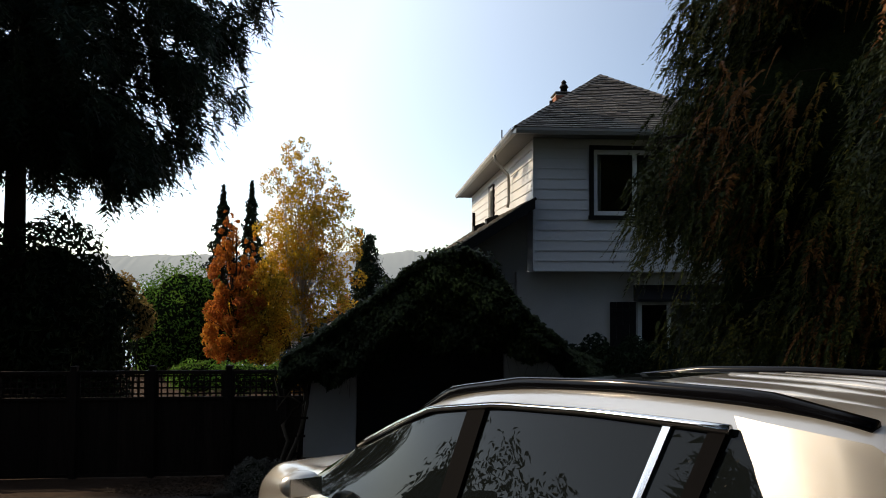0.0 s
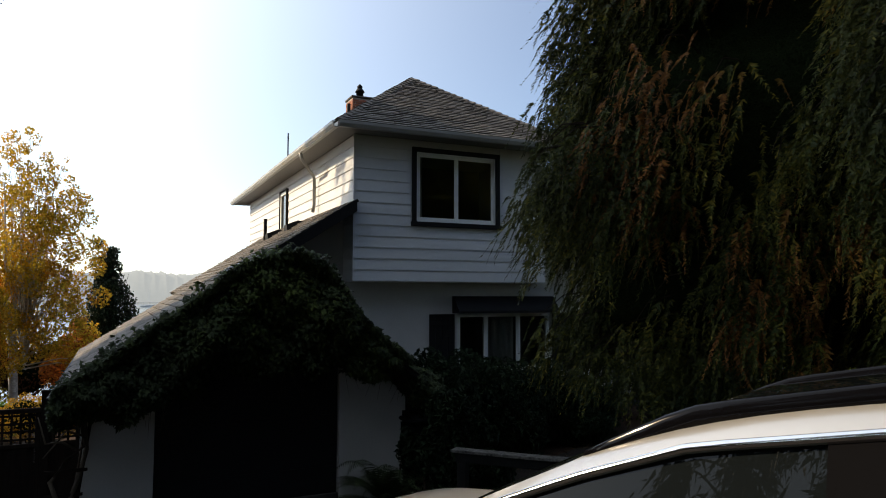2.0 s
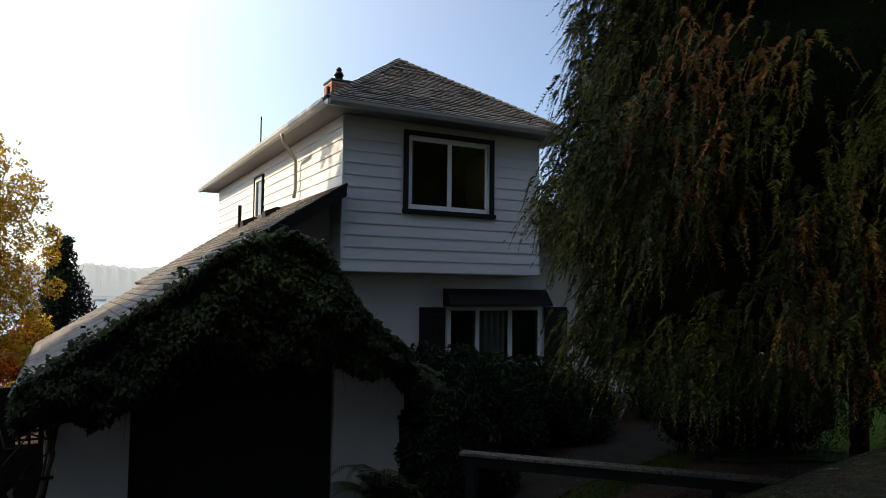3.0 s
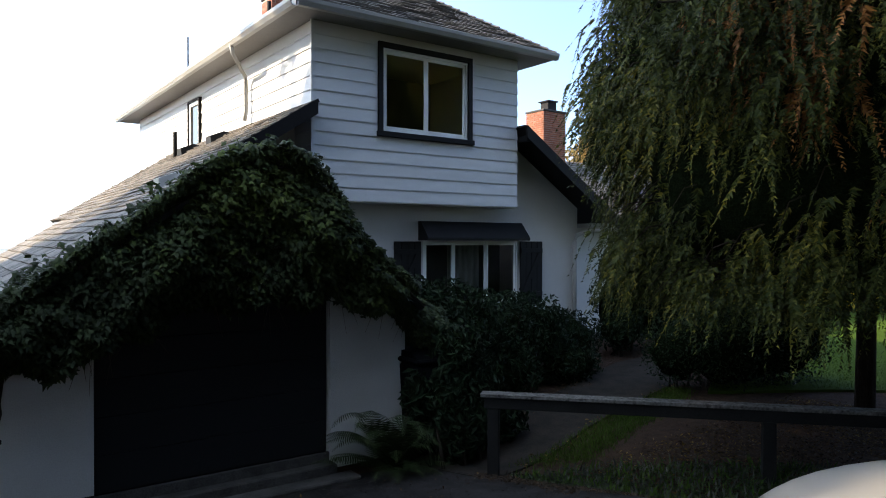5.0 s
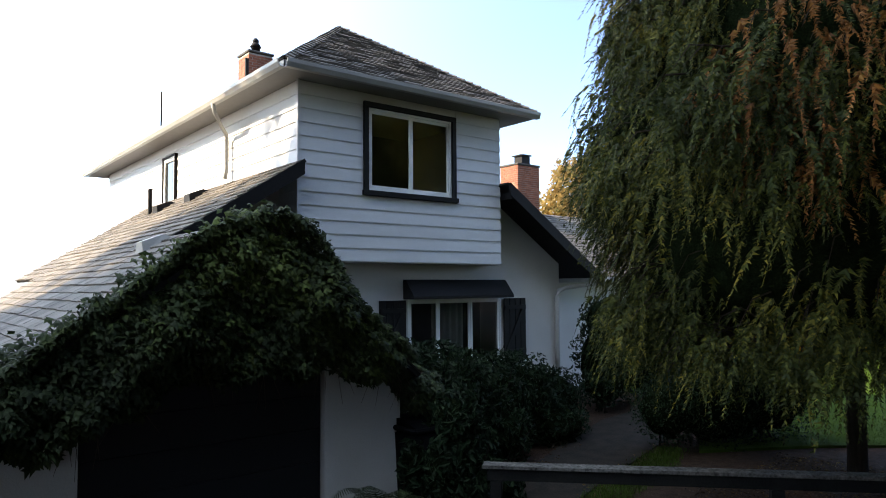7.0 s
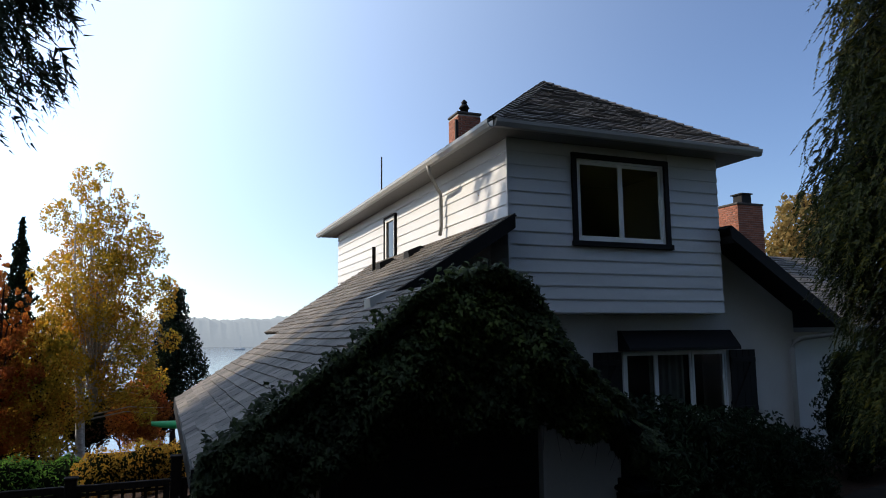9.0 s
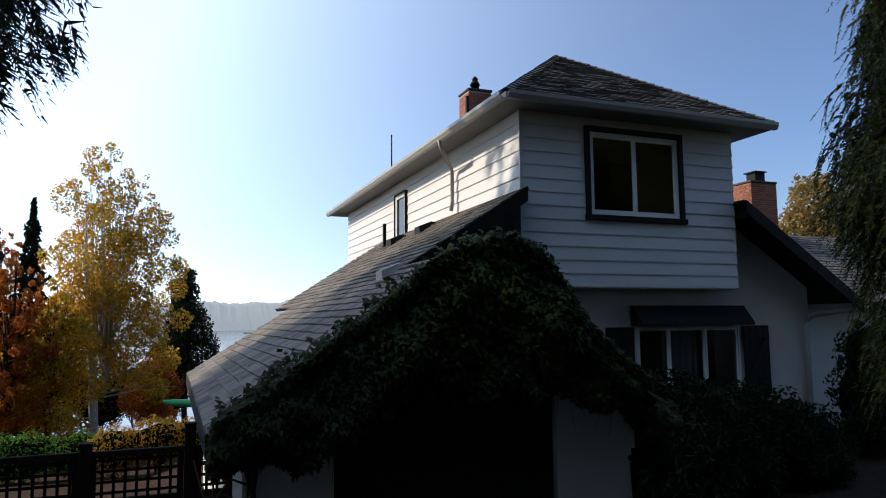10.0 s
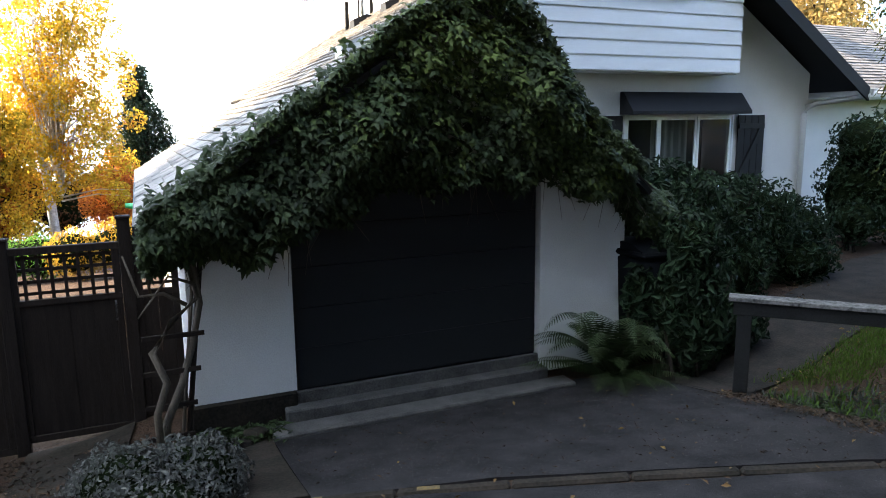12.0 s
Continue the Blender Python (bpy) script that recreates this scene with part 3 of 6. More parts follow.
curtain(UP_WIN[0] + 0.06, UP_WIN[0] + 0.26, UP_WIN[2], UP_WIN[3], WY0 + 0.28)
curtain(LOW_WIN[0] + 0.85, LOW_WIN[0] + 1.75, LOW_WIN[2], LOW_WIN[3], 17.25)
# unseen dark box added behind the panes so that they look into gloom
part("dark_box_wall", blocks((WX0 + 0.21, WX1 - 0.21, 19.6, 19.7, WZ0 + 0.3, WZ1)), M["room"], house)
part("dark_box_wall", blocks((4.6, 10.4, 19.6, 19.7, -1, WZ0)), M["room"], house)
part("dark_box_floor", blocks((WX0 + 0.21, WX1 - 0.21, WY0 + 0.21, 19.59, WZ0 + 0.2, WZ0 + 0.28)), M["room"], house)
part("dark_box_wall", blocks((4.5, 4.59, 17.31, 19.7, -1.5, WZ0 - 0.03)), M["room"], house)
part("dark_box_floor", blocks((4.6, 10.4, 17.16, 19.59, -0.6, -0.5)), M["room"], house)


def side_window():
    a, b, z0, z1 = SIDE_WIN
    x = WX0
    w = part("window", blocks((x, x + 0.1, a, b, z0, z0 + 0.1), (x, x + 0.1, a, b, z1 - 0.1, z1), (x, x + 0.1, a, a + 0.12, z0 + 0.1, z1 - 0.1), (x, x + 0.1, b - 0.12, b, z0 + 0.1, z1 - 0.1), bevel=0.004), M["white"], house, "small white window")
    part("pane", blocks((x + 0.04, x + 0.05, a + 0.1, b - 0.1, z0 + 0.08, z1 - 0.08)), M["glass"], w)
    t = 0.05
    part("trim", blocks((x - 0.03, x + 0.05, a - t, b + t, z1, z1 + t), (x - 0.03, x + 0.05, a - t, b + t, z0 - t, z0), (x - 0.03, x + 0.05, a - t, a, z0, z1), (x - 0.03, x + 0.05, b, b + t, z0, z1)), M["black"], w, "black painted window trim")


side_window()


def shutter(x0, x1):
    z0, z1 = 0.27, 1.70
    s = part("shutter", blocks(*[(x0 + i * (x1 - x0) / 4 + 0.004, x0 + (i + 1) * (x1 - x0) / 4 - 0.004, 16.905, 16.93, z0, z1) for i in range(4)], bevel=0.004), M["black"], house, "black board-and-brace shutter")
    part("batten", blocks((x0 + 0.02, x1 - 0.02, 16.88, 16.905, z0 + 0.16, z0 + 0.26), bevel=0.003), M["black"], s)
    part("batten", blocks((x0 + 0.02, x1 - 0.02, 16.88, 16.905, z1 - 0.26, z1 - 0.16), bevel=0.003), M["black"], s)
    bm = bmesh.new()
    prism(bm, [(x0 + 0.03, z0 + 0.26), (x0 + 0.15, z0 + 0.26), (x1 - 0.03, z1 - 0.26), (x1 - 0.15, z1 - 0.26)], "y", 16.882, 16.904)
    part("brace", bm, M["black"], s)
    part("batten", blocks((x0, x1, 16.928, 16.952, z0 + 0.3, z0 + 0.36)), M["black"], s)


shutter(5.32, 5.98)
shutter(8.72, 9.42)


def hood():
    bm = bmesh.new()
    prism(bm, [(16.95, 2.12), (16.86, 2.12), (16.58, 1.78), (16.58, 1.72), (16.95, 1.72)], "x", 5.93, 8.72)
    bm.verts.ensure_lookup_table()
    part("window_hood", bm, M["black"], house, "dark shingled hood above the window")


hood()


# shingled slopes
def slope(name, corners, parent, thick=0.06, course=0.2, width=0.32, board_mat=None, ragged=0.3):
    """A roof slope over corners (eave left, eave right, ridge right, ridge left): a deck, and shingles that lap up it, one mesh."""
    a, b, c, d = (Vector(p) for p in corners)
    n = (b - a).cross(d - a).normalized()
    if n.z < 0:
        n = -n
    bm = bmesh.new()
    lo = [bm.verts.new(p - n * thick) for p in (a, b, c, d)]
    hi = [bm.verts.new(p) for p in (a, b, c, d)]
    bm.faces.new(lo)
    bm.faces.new(hi)
    for i in range(4):
        bm.faces.new((lo[i], hi[i], hi[(i + 1) % 4], lo[(i + 1) % 4]))
    bmesh.ops.recalc_face_normals(bm, faces=bm.faces)
    deck = part(name, bm, board_mat or M["black"], parent)
    rise = ((d - a).length + (c - b).length) / 2
    rows = max(2, int(rise / course))
    verts, faces = [], []
    rnd = random.Random(int(abs(a.x * 31 + a.y * 7) * 10))
    for i in range(rows):
        t0, t1 = i / rows, min(1.0, (i + 1.25) / rows)
        p0, q0 = a.lerp(d, t0), b.lerp(c, t0)
        p1, q1 = a.lerp(d, t1), b.lerp(c, t1)
        length = (q0 - p0).length
        if length < 0.1:
            continue
        u = -rnd.random() * width
        while u < length:
            w = width * rnd.uniform(1 - ragged, 1 + ragged)
            s0, s1 = max(0.0, u + 0.006) / length, min(length, u + w) / length
            u += w
            if s1 - s0 < 0.002:
                continue
            lift = 0.022 + rnd.random() * 0.018
            k = len(verts)
            l0, r0, l1, r1 = p0.lerp(q0, s0), p0.lerp(q0, s1), p1.lerp(q1, s0), p1.lerp(q1, s1)
            down = (a - d).normalized() * rnd.uniform(0.0, 0.02)
            verts += [l0 + n * 0.002 + down, r0 + n * 0.002 + down, r0 + n * lift + down, l0 + n * lift + down, l1 + n * 0.004, r1 + n * 0.004]
            faces += [(k, k + 1, k + 2, k + 3), (k + 3, k + 2, k + 5, k + 4)]
    me = bpy.data.meshes.new("shingles")
    me.from_pydata([tuple(v) for v in verts], [], faces)
    sh = part_mesh("shingles", me, M["shingle"], deck, "grey asphalt shingles")
    tagged(sh, kind="stuff")
    return deck


EX0, EX1, EY0, EY1, EZ, RZ = 2.80, 8.87, 15.95, 30.35, 5.80, 8.02
RX, RY0, RY1 = 5.84, 19.3, 27.0
slope("hip_roof_slope", [(EX0, EY0, EZ), (EX1, EY0, EZ), (RX + .01, RY0, RZ), (RX - .01, RY0, RZ)], house, course=0.15)
slope("hip_roof_slope", [(EX0, EY1, EZ), (EX0, EY0, EZ), (RX, RY0, RZ), (RX, RY1, RZ)], house, course=0.15)
slope("hip_roof_slope", [(EX1, EY0, EZ), (EX1, EY1, EZ), (RX, RY1, RZ), (RX, RY0, RZ)], house, course=0.15)
slope("hip_roof_slope", [(EX1, EY1, EZ), (EX0, EY1, EZ), (RX - .01, RY1, RZ), (RX + .01, RY1, RZ)], house, course=0.3)
part("soffit", blocks((EX0 + 0.03, EX1 - 0.03, EY0 + 0.03, EY1 - 0.03, WZ1, WZ1 + 0.03)), M["soffit"], house, "soffit under the eaves, their shade put into its grey")


def hip_caps():
    rnd = random.Random(4)
    for a, b in (((EX0, EY0, EZ), (RX, RY0, RZ)), ((EX1, EY0, EZ), (RX, RY0, RZ)), ((RX, RY0, RZ), (RX, RY1, RZ))):
        a, b = Vector(a), Vector(b)
        d = (b - a).normalized()
        s = d.cross(Vector((0, 0, 1))).normalized()
        n = s.cross(d)
        k = int((b - a).length / 0.2)
        for i in range(k):
            p, q = a + d * (i * 0.2), a + d * (i * 0.2 + 0.27)
            e = 0.022 + rnd.random() * 0.012
            bm = bmesh.new()
            vs = [bm.verts.new(v) for v in (p - s * .12 - n * .03 + n * e, p + n * (.03 + e), p + s * .12 - n * .03 + n * e, q - s * .12 - n * .035, q + n * .025, q + s * .12 - n * .035)]
            ws = [bm.verts.new(v.co - n * 0.012) for v in vs[:3]]
            bm.faces.new((vs[0], vs[1], vs[4], vs[3]))
            bm.faces.new((vs[1], vs[2], vs[5], vs[4]))
            bm.faces.new((ws[0], ws[1], vs[1], vs[0]))
            bm.faces.new((ws[1], ws[2], vs[2], vs[1]))
            part("ridge_cap", bm, M["shingle"], house)


hip_caps()


def gutter(name, a, b, out, parent):
    """An eaves trough with a rolled lip, from a to b, that opens towards out."""
    a, b, o = Vector(a), Vector(b), Vector(out)
    prof = [(0, 0.0), (0, -0.12), (0.07, -0.12), (0.105, -0.05), (0.11, 0.0), (0.125, 0.0), (0.12, -0.06), (0.08, -0.135), (-0.012, -0.135), (-0.012, 0.0)]
    bm = bmesh.new()
    lo = [bm.verts.new(a + o * p + Vector((0, 0, q))) for p, q in prof]
    hi = [bm.verts.new(b + o * p + Vector((0, 0, q))) for p, q in prof]
    for i in range(len(prof)):
        j = (i + 1) % len(prof)
        bm.faces.new((lo[i], hi[i], hi[j], lo[j]))
    bm.faces.new(lo)
    bm.faces.new(hi[::-1])
    bmesh.ops.recalc_face_normals(bm, faces=bm.faces)
    return part(name, bm, M["gutter"], parent, "white metal eaves gutter")


gutter("gutter", (EX0 - .0, EY0 - 0.0, EZ - .02), (EX1, EY0, EZ - .02), (0, -1, 0), house)
gutter("gutter", (EX0, EY1, EZ - .02), (EX0, EY0, EZ - .02), (-1, 0, 0), house)


def downspout(pts, parent, r=0.045):
    bm = bmesh.new()
    tube(bm, pts, r, 6)
    return part("downspout", bm, M["gutter"], parent, "white painted downspout", True)


downspout([(EX0 - 0.06, 19.0, EZ - 0.12), (EX0 - 0.02, 19.0, EZ - 0.3), (3.05, 19.3, 5.28), (3.2, 19.45, 5.18), (3.23, 19.5, 5.05), (3.23, 19.5, 4.45), (3.2, 19.5, 4.25)], house)

# the long lower roof: its left slope runs down over the garage, its right slope over the entrance
LZ = 0.77
G0 = 12.95
slope("lower_roof_slope", [(-2.06, 22.2, LZ - .03), (-2.06, G0, LZ - .03), (1.1, G0, lower_roof_z(1.1)), (1.1, 22.2, lower_roof_z(1.1))], house, course=0.19, board_mat=M["black"])
slope("lower_roof_slope", [(1.1, 24.9, lower_roof_z(1.1)), (1.1, 16.2, lower_roof_z(1.1)), (3.32, 16.2, lower_roof_z(3.32)), (3.32, 24.9, lower_roof_z(3.32))], house, course=0.19)
slope("lower_roof_slope", [(0.2, 24.9, lower_roof_z(0.2)), (0.2, 22.21, lower_roof_z(0.2)), (1.095, 22.21, lower_roof_z(1.095)), (1.095, 24.9, lower_roof_z(1.095))], house, course=0.19)
slope("lower_roof_slope", [(11.35, 16.2, lower_roof_z(11.35)), (11.35, 29.2, lower_roof_z(11.35)), (8.22, 29.2, lower_roof_z(8.22)), (8.22, 16.2, lower_roof_z(8.22))], house, course=0.19)


def rake(x0, x1, y, drop=0.26):
    bm = bmesh.new()
    z0, z1 = lower_roof_z(x0), lower_roof_z(x1)
    prism(bm, [(x0, z0 - drop), (x1, z1 - drop), (x1, z1 + 0.01), (x0, z0 + 0.01)], "y", y - 0.045, y)
    part("rake_board", bm, M["black"], house, "black painted rake board")


rake(1.1, 3.30, 16.2)
rake(8.24, 11.35, 16.2)
part("fascia", blocks((-2.10, -2.065, G0, 22.2, LZ - 0.25, LZ - 0.01)), M["black"], house, "dark fascia board")
part("gable_soffit", blocks((8.3, 8.36, 16.2, 16.95, lower_roof_z(8.3) - 0.3, lower_roof_z(8.3) - 0.15)), M["black"], house)
gutter("gutter", (11.40, 16.1, lower_roof_z(11.35) - .02), (11.40, 29, lower_roof_z(11.35) - .02), (1, 0, 0), house)
downspout([(11.38, 16.15, 2.05), (11.2, 16.5, 2.0), (10.75, 16.86, 1.92), (10.55, 16.89, 1.85), (10.48, 16.89, 1.7), (10.48, 16.89, -1.1)], house, 0.06)

# garage under the roof
part("garage_wall", blocks((-1.70, -0.72, 13.34, 13.54, -1.05, 0.75)), M["stucco"], house, "white stucco garage wall")
part("garage_wall", blocks((2.11, 3.28, 13.34, 13.54, -1.3, 0.72)), M["stucco"], house, "white stucco garage wall")
part("garage_footing", blocks((-1.74, -0.72, 13.31, 13.6, -2.0, -1.055), bevel=0.02), M["path"], house, "dark concrete footing")
bm = bmesh.new()
prism(bm, [(-1.7, 0.75), (-0.72, 0.75), (-0.72, 1.06), (2.11, 1.06), (2.11, 0.721), (3.28, 0.721), (3.28, 0.76), (1.1, 2.62), (-1.7, 0.82)], "y", 13.341, 13.54)
part("garage_gable", bm, M["stucco"], house)
part("garage_side_wall", blocks((-1.7, -1.5, 13.541, 22.0, -2.2, 0.75)), M["stucco"], house)
part("garage_side_wall", blocks((3.08, 3.28, 13.541, 17.0, -2.2, 0.74)), M["stucco"], house)
slope("garage_roof_slope", [(3.35, G0, 0.80), (3.35, 14.9, 0.80), (1.11, 14.9, lower_roof_z(1.1)), (1.11, G0, lower_roof_z(1.1))], house, course=0.25)
garage_door = part("garage_door", blocks((-0.71, 2.10, 13.45, 13.48, -1.1, 1.05)), M["door"], house, "closed black panelled garage door")
for i in range(5):
    part("door_panel", blocks((-0.70, 2.09, 13.42, 13.449, -1.07 + i * 0.42, -1.07 + i * 0.42 + 0.416), bevel=0.004), M["door"], garage_door)
part("threshold", blocks((-0.80, 2.12, 13.365, 13.42, -1.6, -1.085), bevel=0.008), M["concrete"], house, "grey concrete door sill")
part("step", blocks((-0.86, 2.14, 13.18, 13.36, -1.6, -1.20), bevel=0.014), M["concrete"], house, "worn concrete step")
part("apron", blocks((-1.06, 2.30, 12.84, 13.11, -1.7, -1.285), bevel=0.016), M["concrete"], house, "worn concrete strip before the garage")


# entrance wing
slope("wing_roof_slope", [(10.5, 19.2, 2.25), (21.0, 19.2, 2.25), (21.0, 23.3, 4.66), (10.5, 23.3, 4.66)], house, course=0.19)
slope("wing_roof_slope", [(21.0, 27.4, 2.25), (10.5, 27.4, 2.25), (10.5, 23.31, 4.66), (21.0, 23.31, 4.66)], house, course=0.4)
gutter("gutter", (11.5, 19.18, 2.24), (21.0, 19.18, 2.24), (0, -1, 0), house)
bm = bmesh.new()
prism(bm, [(19.8, -1.6), (27.0, -1.6), (27.0, 2.3), (23.3, 4.5), (19.8, 2.4)], "x", 20.4, 20.6)
part("wing_wall", bm, M["stucco"], house)
part("wing_wall", blocks((10.64, 12.4, 19.8, 20.0, -2, 2.3)), M["stucco"], house, "shaded white stucco wall")
part("wing_wall", blocks((13.4, 20.39, 19.8, 20.0, -2, 2.3)), M["stucco"], house, "shaded white stucco wall")
part("wing_wall", blocks((12.4, 13.4, 19.8, 20.0, 1.15, 2.3)), M["stucco"], house)
entry = part("entry_door", blocks((12.42, 13.38, 19.86, 19.92, -1.0, 1.13), bevel=0.01), M["black"], house, "dark closed entrance door")
part("door_knob", blocks((13.2, 13.26, 19.8, 19.86, 0.0, 0.06), bevel=0.015), M["chrome"], entry)
part("doorstep", blocks((12.0, 13.8, 18.9, 19.8, -1.6, -1.0), bevel=0.02), M["concrete"], house, "concrete entrance step")


def chimney(name, x, y, z0, z1, w, d, label, pot):
    c = part(name, blocks((x - w / 2 + 0.012, x + w / 2 - 0.012, y - d / 2 + 0.012, y + d / 2 - 0.012, z0, z1 - 0.01)), M["mortar"], house, label)
    meshes = {}
    rows = int((z1 - z0) / 0.075)
    for r in range(rows):
        z = z0 + r * 0.075
        for face in range(4):
            run = w if face % 2 == 0 else d
            n = max(2, round(run / 0.215))
            for i in range(n):
                a = -run / 2 + (i + (0.5 if r % 2 else 0)) * run / n
                b = min(run / 2, a + run / n - 0.012)
                if b - a < 0.03:
                    continue
                key = (round(b - a, 3), face)
                if key not in meshes:
                    bm = blocks((0, b - a, 0, 0.1, 0, 0.063))
                    me = bpy.data.meshes.new("brick")
                    bm.to_mesh(me)
                    bm.free()
                    me.materials.append(M["brick"])
                    meshes[key] = me
                ob = new("brick", meshes[key])
                ob.parent = c
                ob.matrix_parent_inverse = world_of(c).inverted()
                m = pose(x, y, z, 0, 0, 90 * face) @ Matrix.Translation((a, -(d if face % 2 == 0 else w) / 2, 0))
                ob.matrix_basis = m
    part("cap", blocks((x - w / 2 - 0.03, x + w / 2 + 0.03, y - d / 2 - 0.03, y + d / 2 + 0.03, z1, z1 + 0.07), bevel=0.015), M["concrete"], c, "weathered mortar cap")
    if pot == "round":
        bm = bmesh.new()
        tube(bm, [(x, y, z1 + 0.07), (x, y, z1 + 0.3), (x, y, z1 + 0.3), (x, y, z1 + 0.42)], [0.13, 0.12, 0.17, 0.1], 10)
        tube(bm, [(x, y, z1 + 0.42), (x, y, z1 + 0.5), (x, y, z1 + 0.58)], [0.07, 0.1, 0.03], 10)
        part("flue_cap", bm, M["black"], c, "dark metal flue cowl", True)
    else:
        part("flue", blocks((x - 0.08, x + 0.34, y - 0.2, y + 0.2, z1 + 0.07, z1 + 0.42), bevel=0.01), M["black"], c, "dark metal flue box")
        part("flue_lid", blocks((x - 0.14, x + 0.36, y - 0.26, y + 0.26, z1 + 0.42, z1 + 0.46)), M["black"], c)
    return c


chimney("chimney", 6.1, 24.6, 7.3, 8.78, 0.75, 0.75, "red brick chimney with a metal cowl", "round")
chimney("chimney", 15.75, 23.3, 3.9, 6.3, 1.1, 0.9, "tall red brick chimney with a flue box", "box")


def roof_bits():
    for x, y, s in ((0.86, 16.3, 1), (2.72, 21.9, 1), (2.9, 20.3, 1)):
        z = lower_roof_z(x)
        bm = bmesh.new()
        m = pose(x, y, z, 0, -math.degrees(math.atan(SL)), 0)
        vs = [(-0.25, -0.2, 0), (0.25, -0.2, 0), (0.25, 0.2, 0), (-0.25, 0.2, 0), (-0.16, -0.15, 0.16), (0.16, -0.15, 0.10), (0.16, 0.15, 0.10), (-0.16, 0.15, 0.16)]
        b = [bm.verts.new(m @ Vector(v)) for v in vs]
        for f in ((0, 1, 5, 4), (1, 2, 6, 5), (2, 3, 7, 6), (3, 0, 4, 7), (4, 5, 6, 7)):
            bm.faces.new([b[i] for i in f])
        part("roof_vent", bm, M["gutter"] if y < 19.5 else M["black"], house, "metal roof vent")
    for x, y, z0, z1, r in ((2.6, 22.6, 3.5, 4.35, 0.05), (4.3, 27.5, 6.6, 8.1, 0.025), (5.4, 23.6, 7.3, 8.35, 0.06)):
        bm = bmesh.new()
        tube(bm, [(x, y, z0), (x, y, z1)], r, 8)
        part("vent_pipe", bm, M["black"], house, "dark vent pipe")


roof_bits()

# ---- the car ----
CAR = pose(2.03, 1.40, 0.504, 0, 0, 0) @ pose(0, 0, 0, 0, 0, 116.9) @ pose(0, 0, 0, 0, 6.6, 0) @ pose(0, 0, 0, 1.6, 0, 0) @ Matrix.Diagonal((1.04, 1.05, 1.0, 1))
# stations along the car: x, half width, sill z, belt z, roof z, roof half width
STATIONS = [(0.00, 0.80, 0.45, 0.92, 0.94, 0.74), (0.10, 0.88, 0.38, 1.04, 1.12, 0.70), (0.32, 0.92, 0.34, 1.07, 1.50, 0.60), (0.46, 0.93, 0.33, 1.07, 1.62, 0.59),
            (0.85, 0.94, 0.30, 1.06, 1.675, 0.60), (1.40, 0.94, 0.28, 1.04, 1.70, 0.61), (1.95, 0.94, 0.28, 1.03, 1.70, 0.62), (2.50, 0.94, 0.28, 1.02, 1.645, 0.62),
            (2.85, 0.94, 0.28, 1.01, 1.535, 0.61), (3.30, 0.94, 0.28, 1.00, 1.36, 0.62), (3.85, 0.94, 0.30, 0.99, 1.10, 0.65), (4.10, 0.93, 0.32, 1.00, 1.06, 0.70),
            (4.50, 0.92, 0.34, 0.98, 1.075, 0.74), (4.88, 0.88, 0.36, 0.90, 1.00, 0.70), (5.08, 0.80, 0.40, 0.74, 0.84, 0.60)]


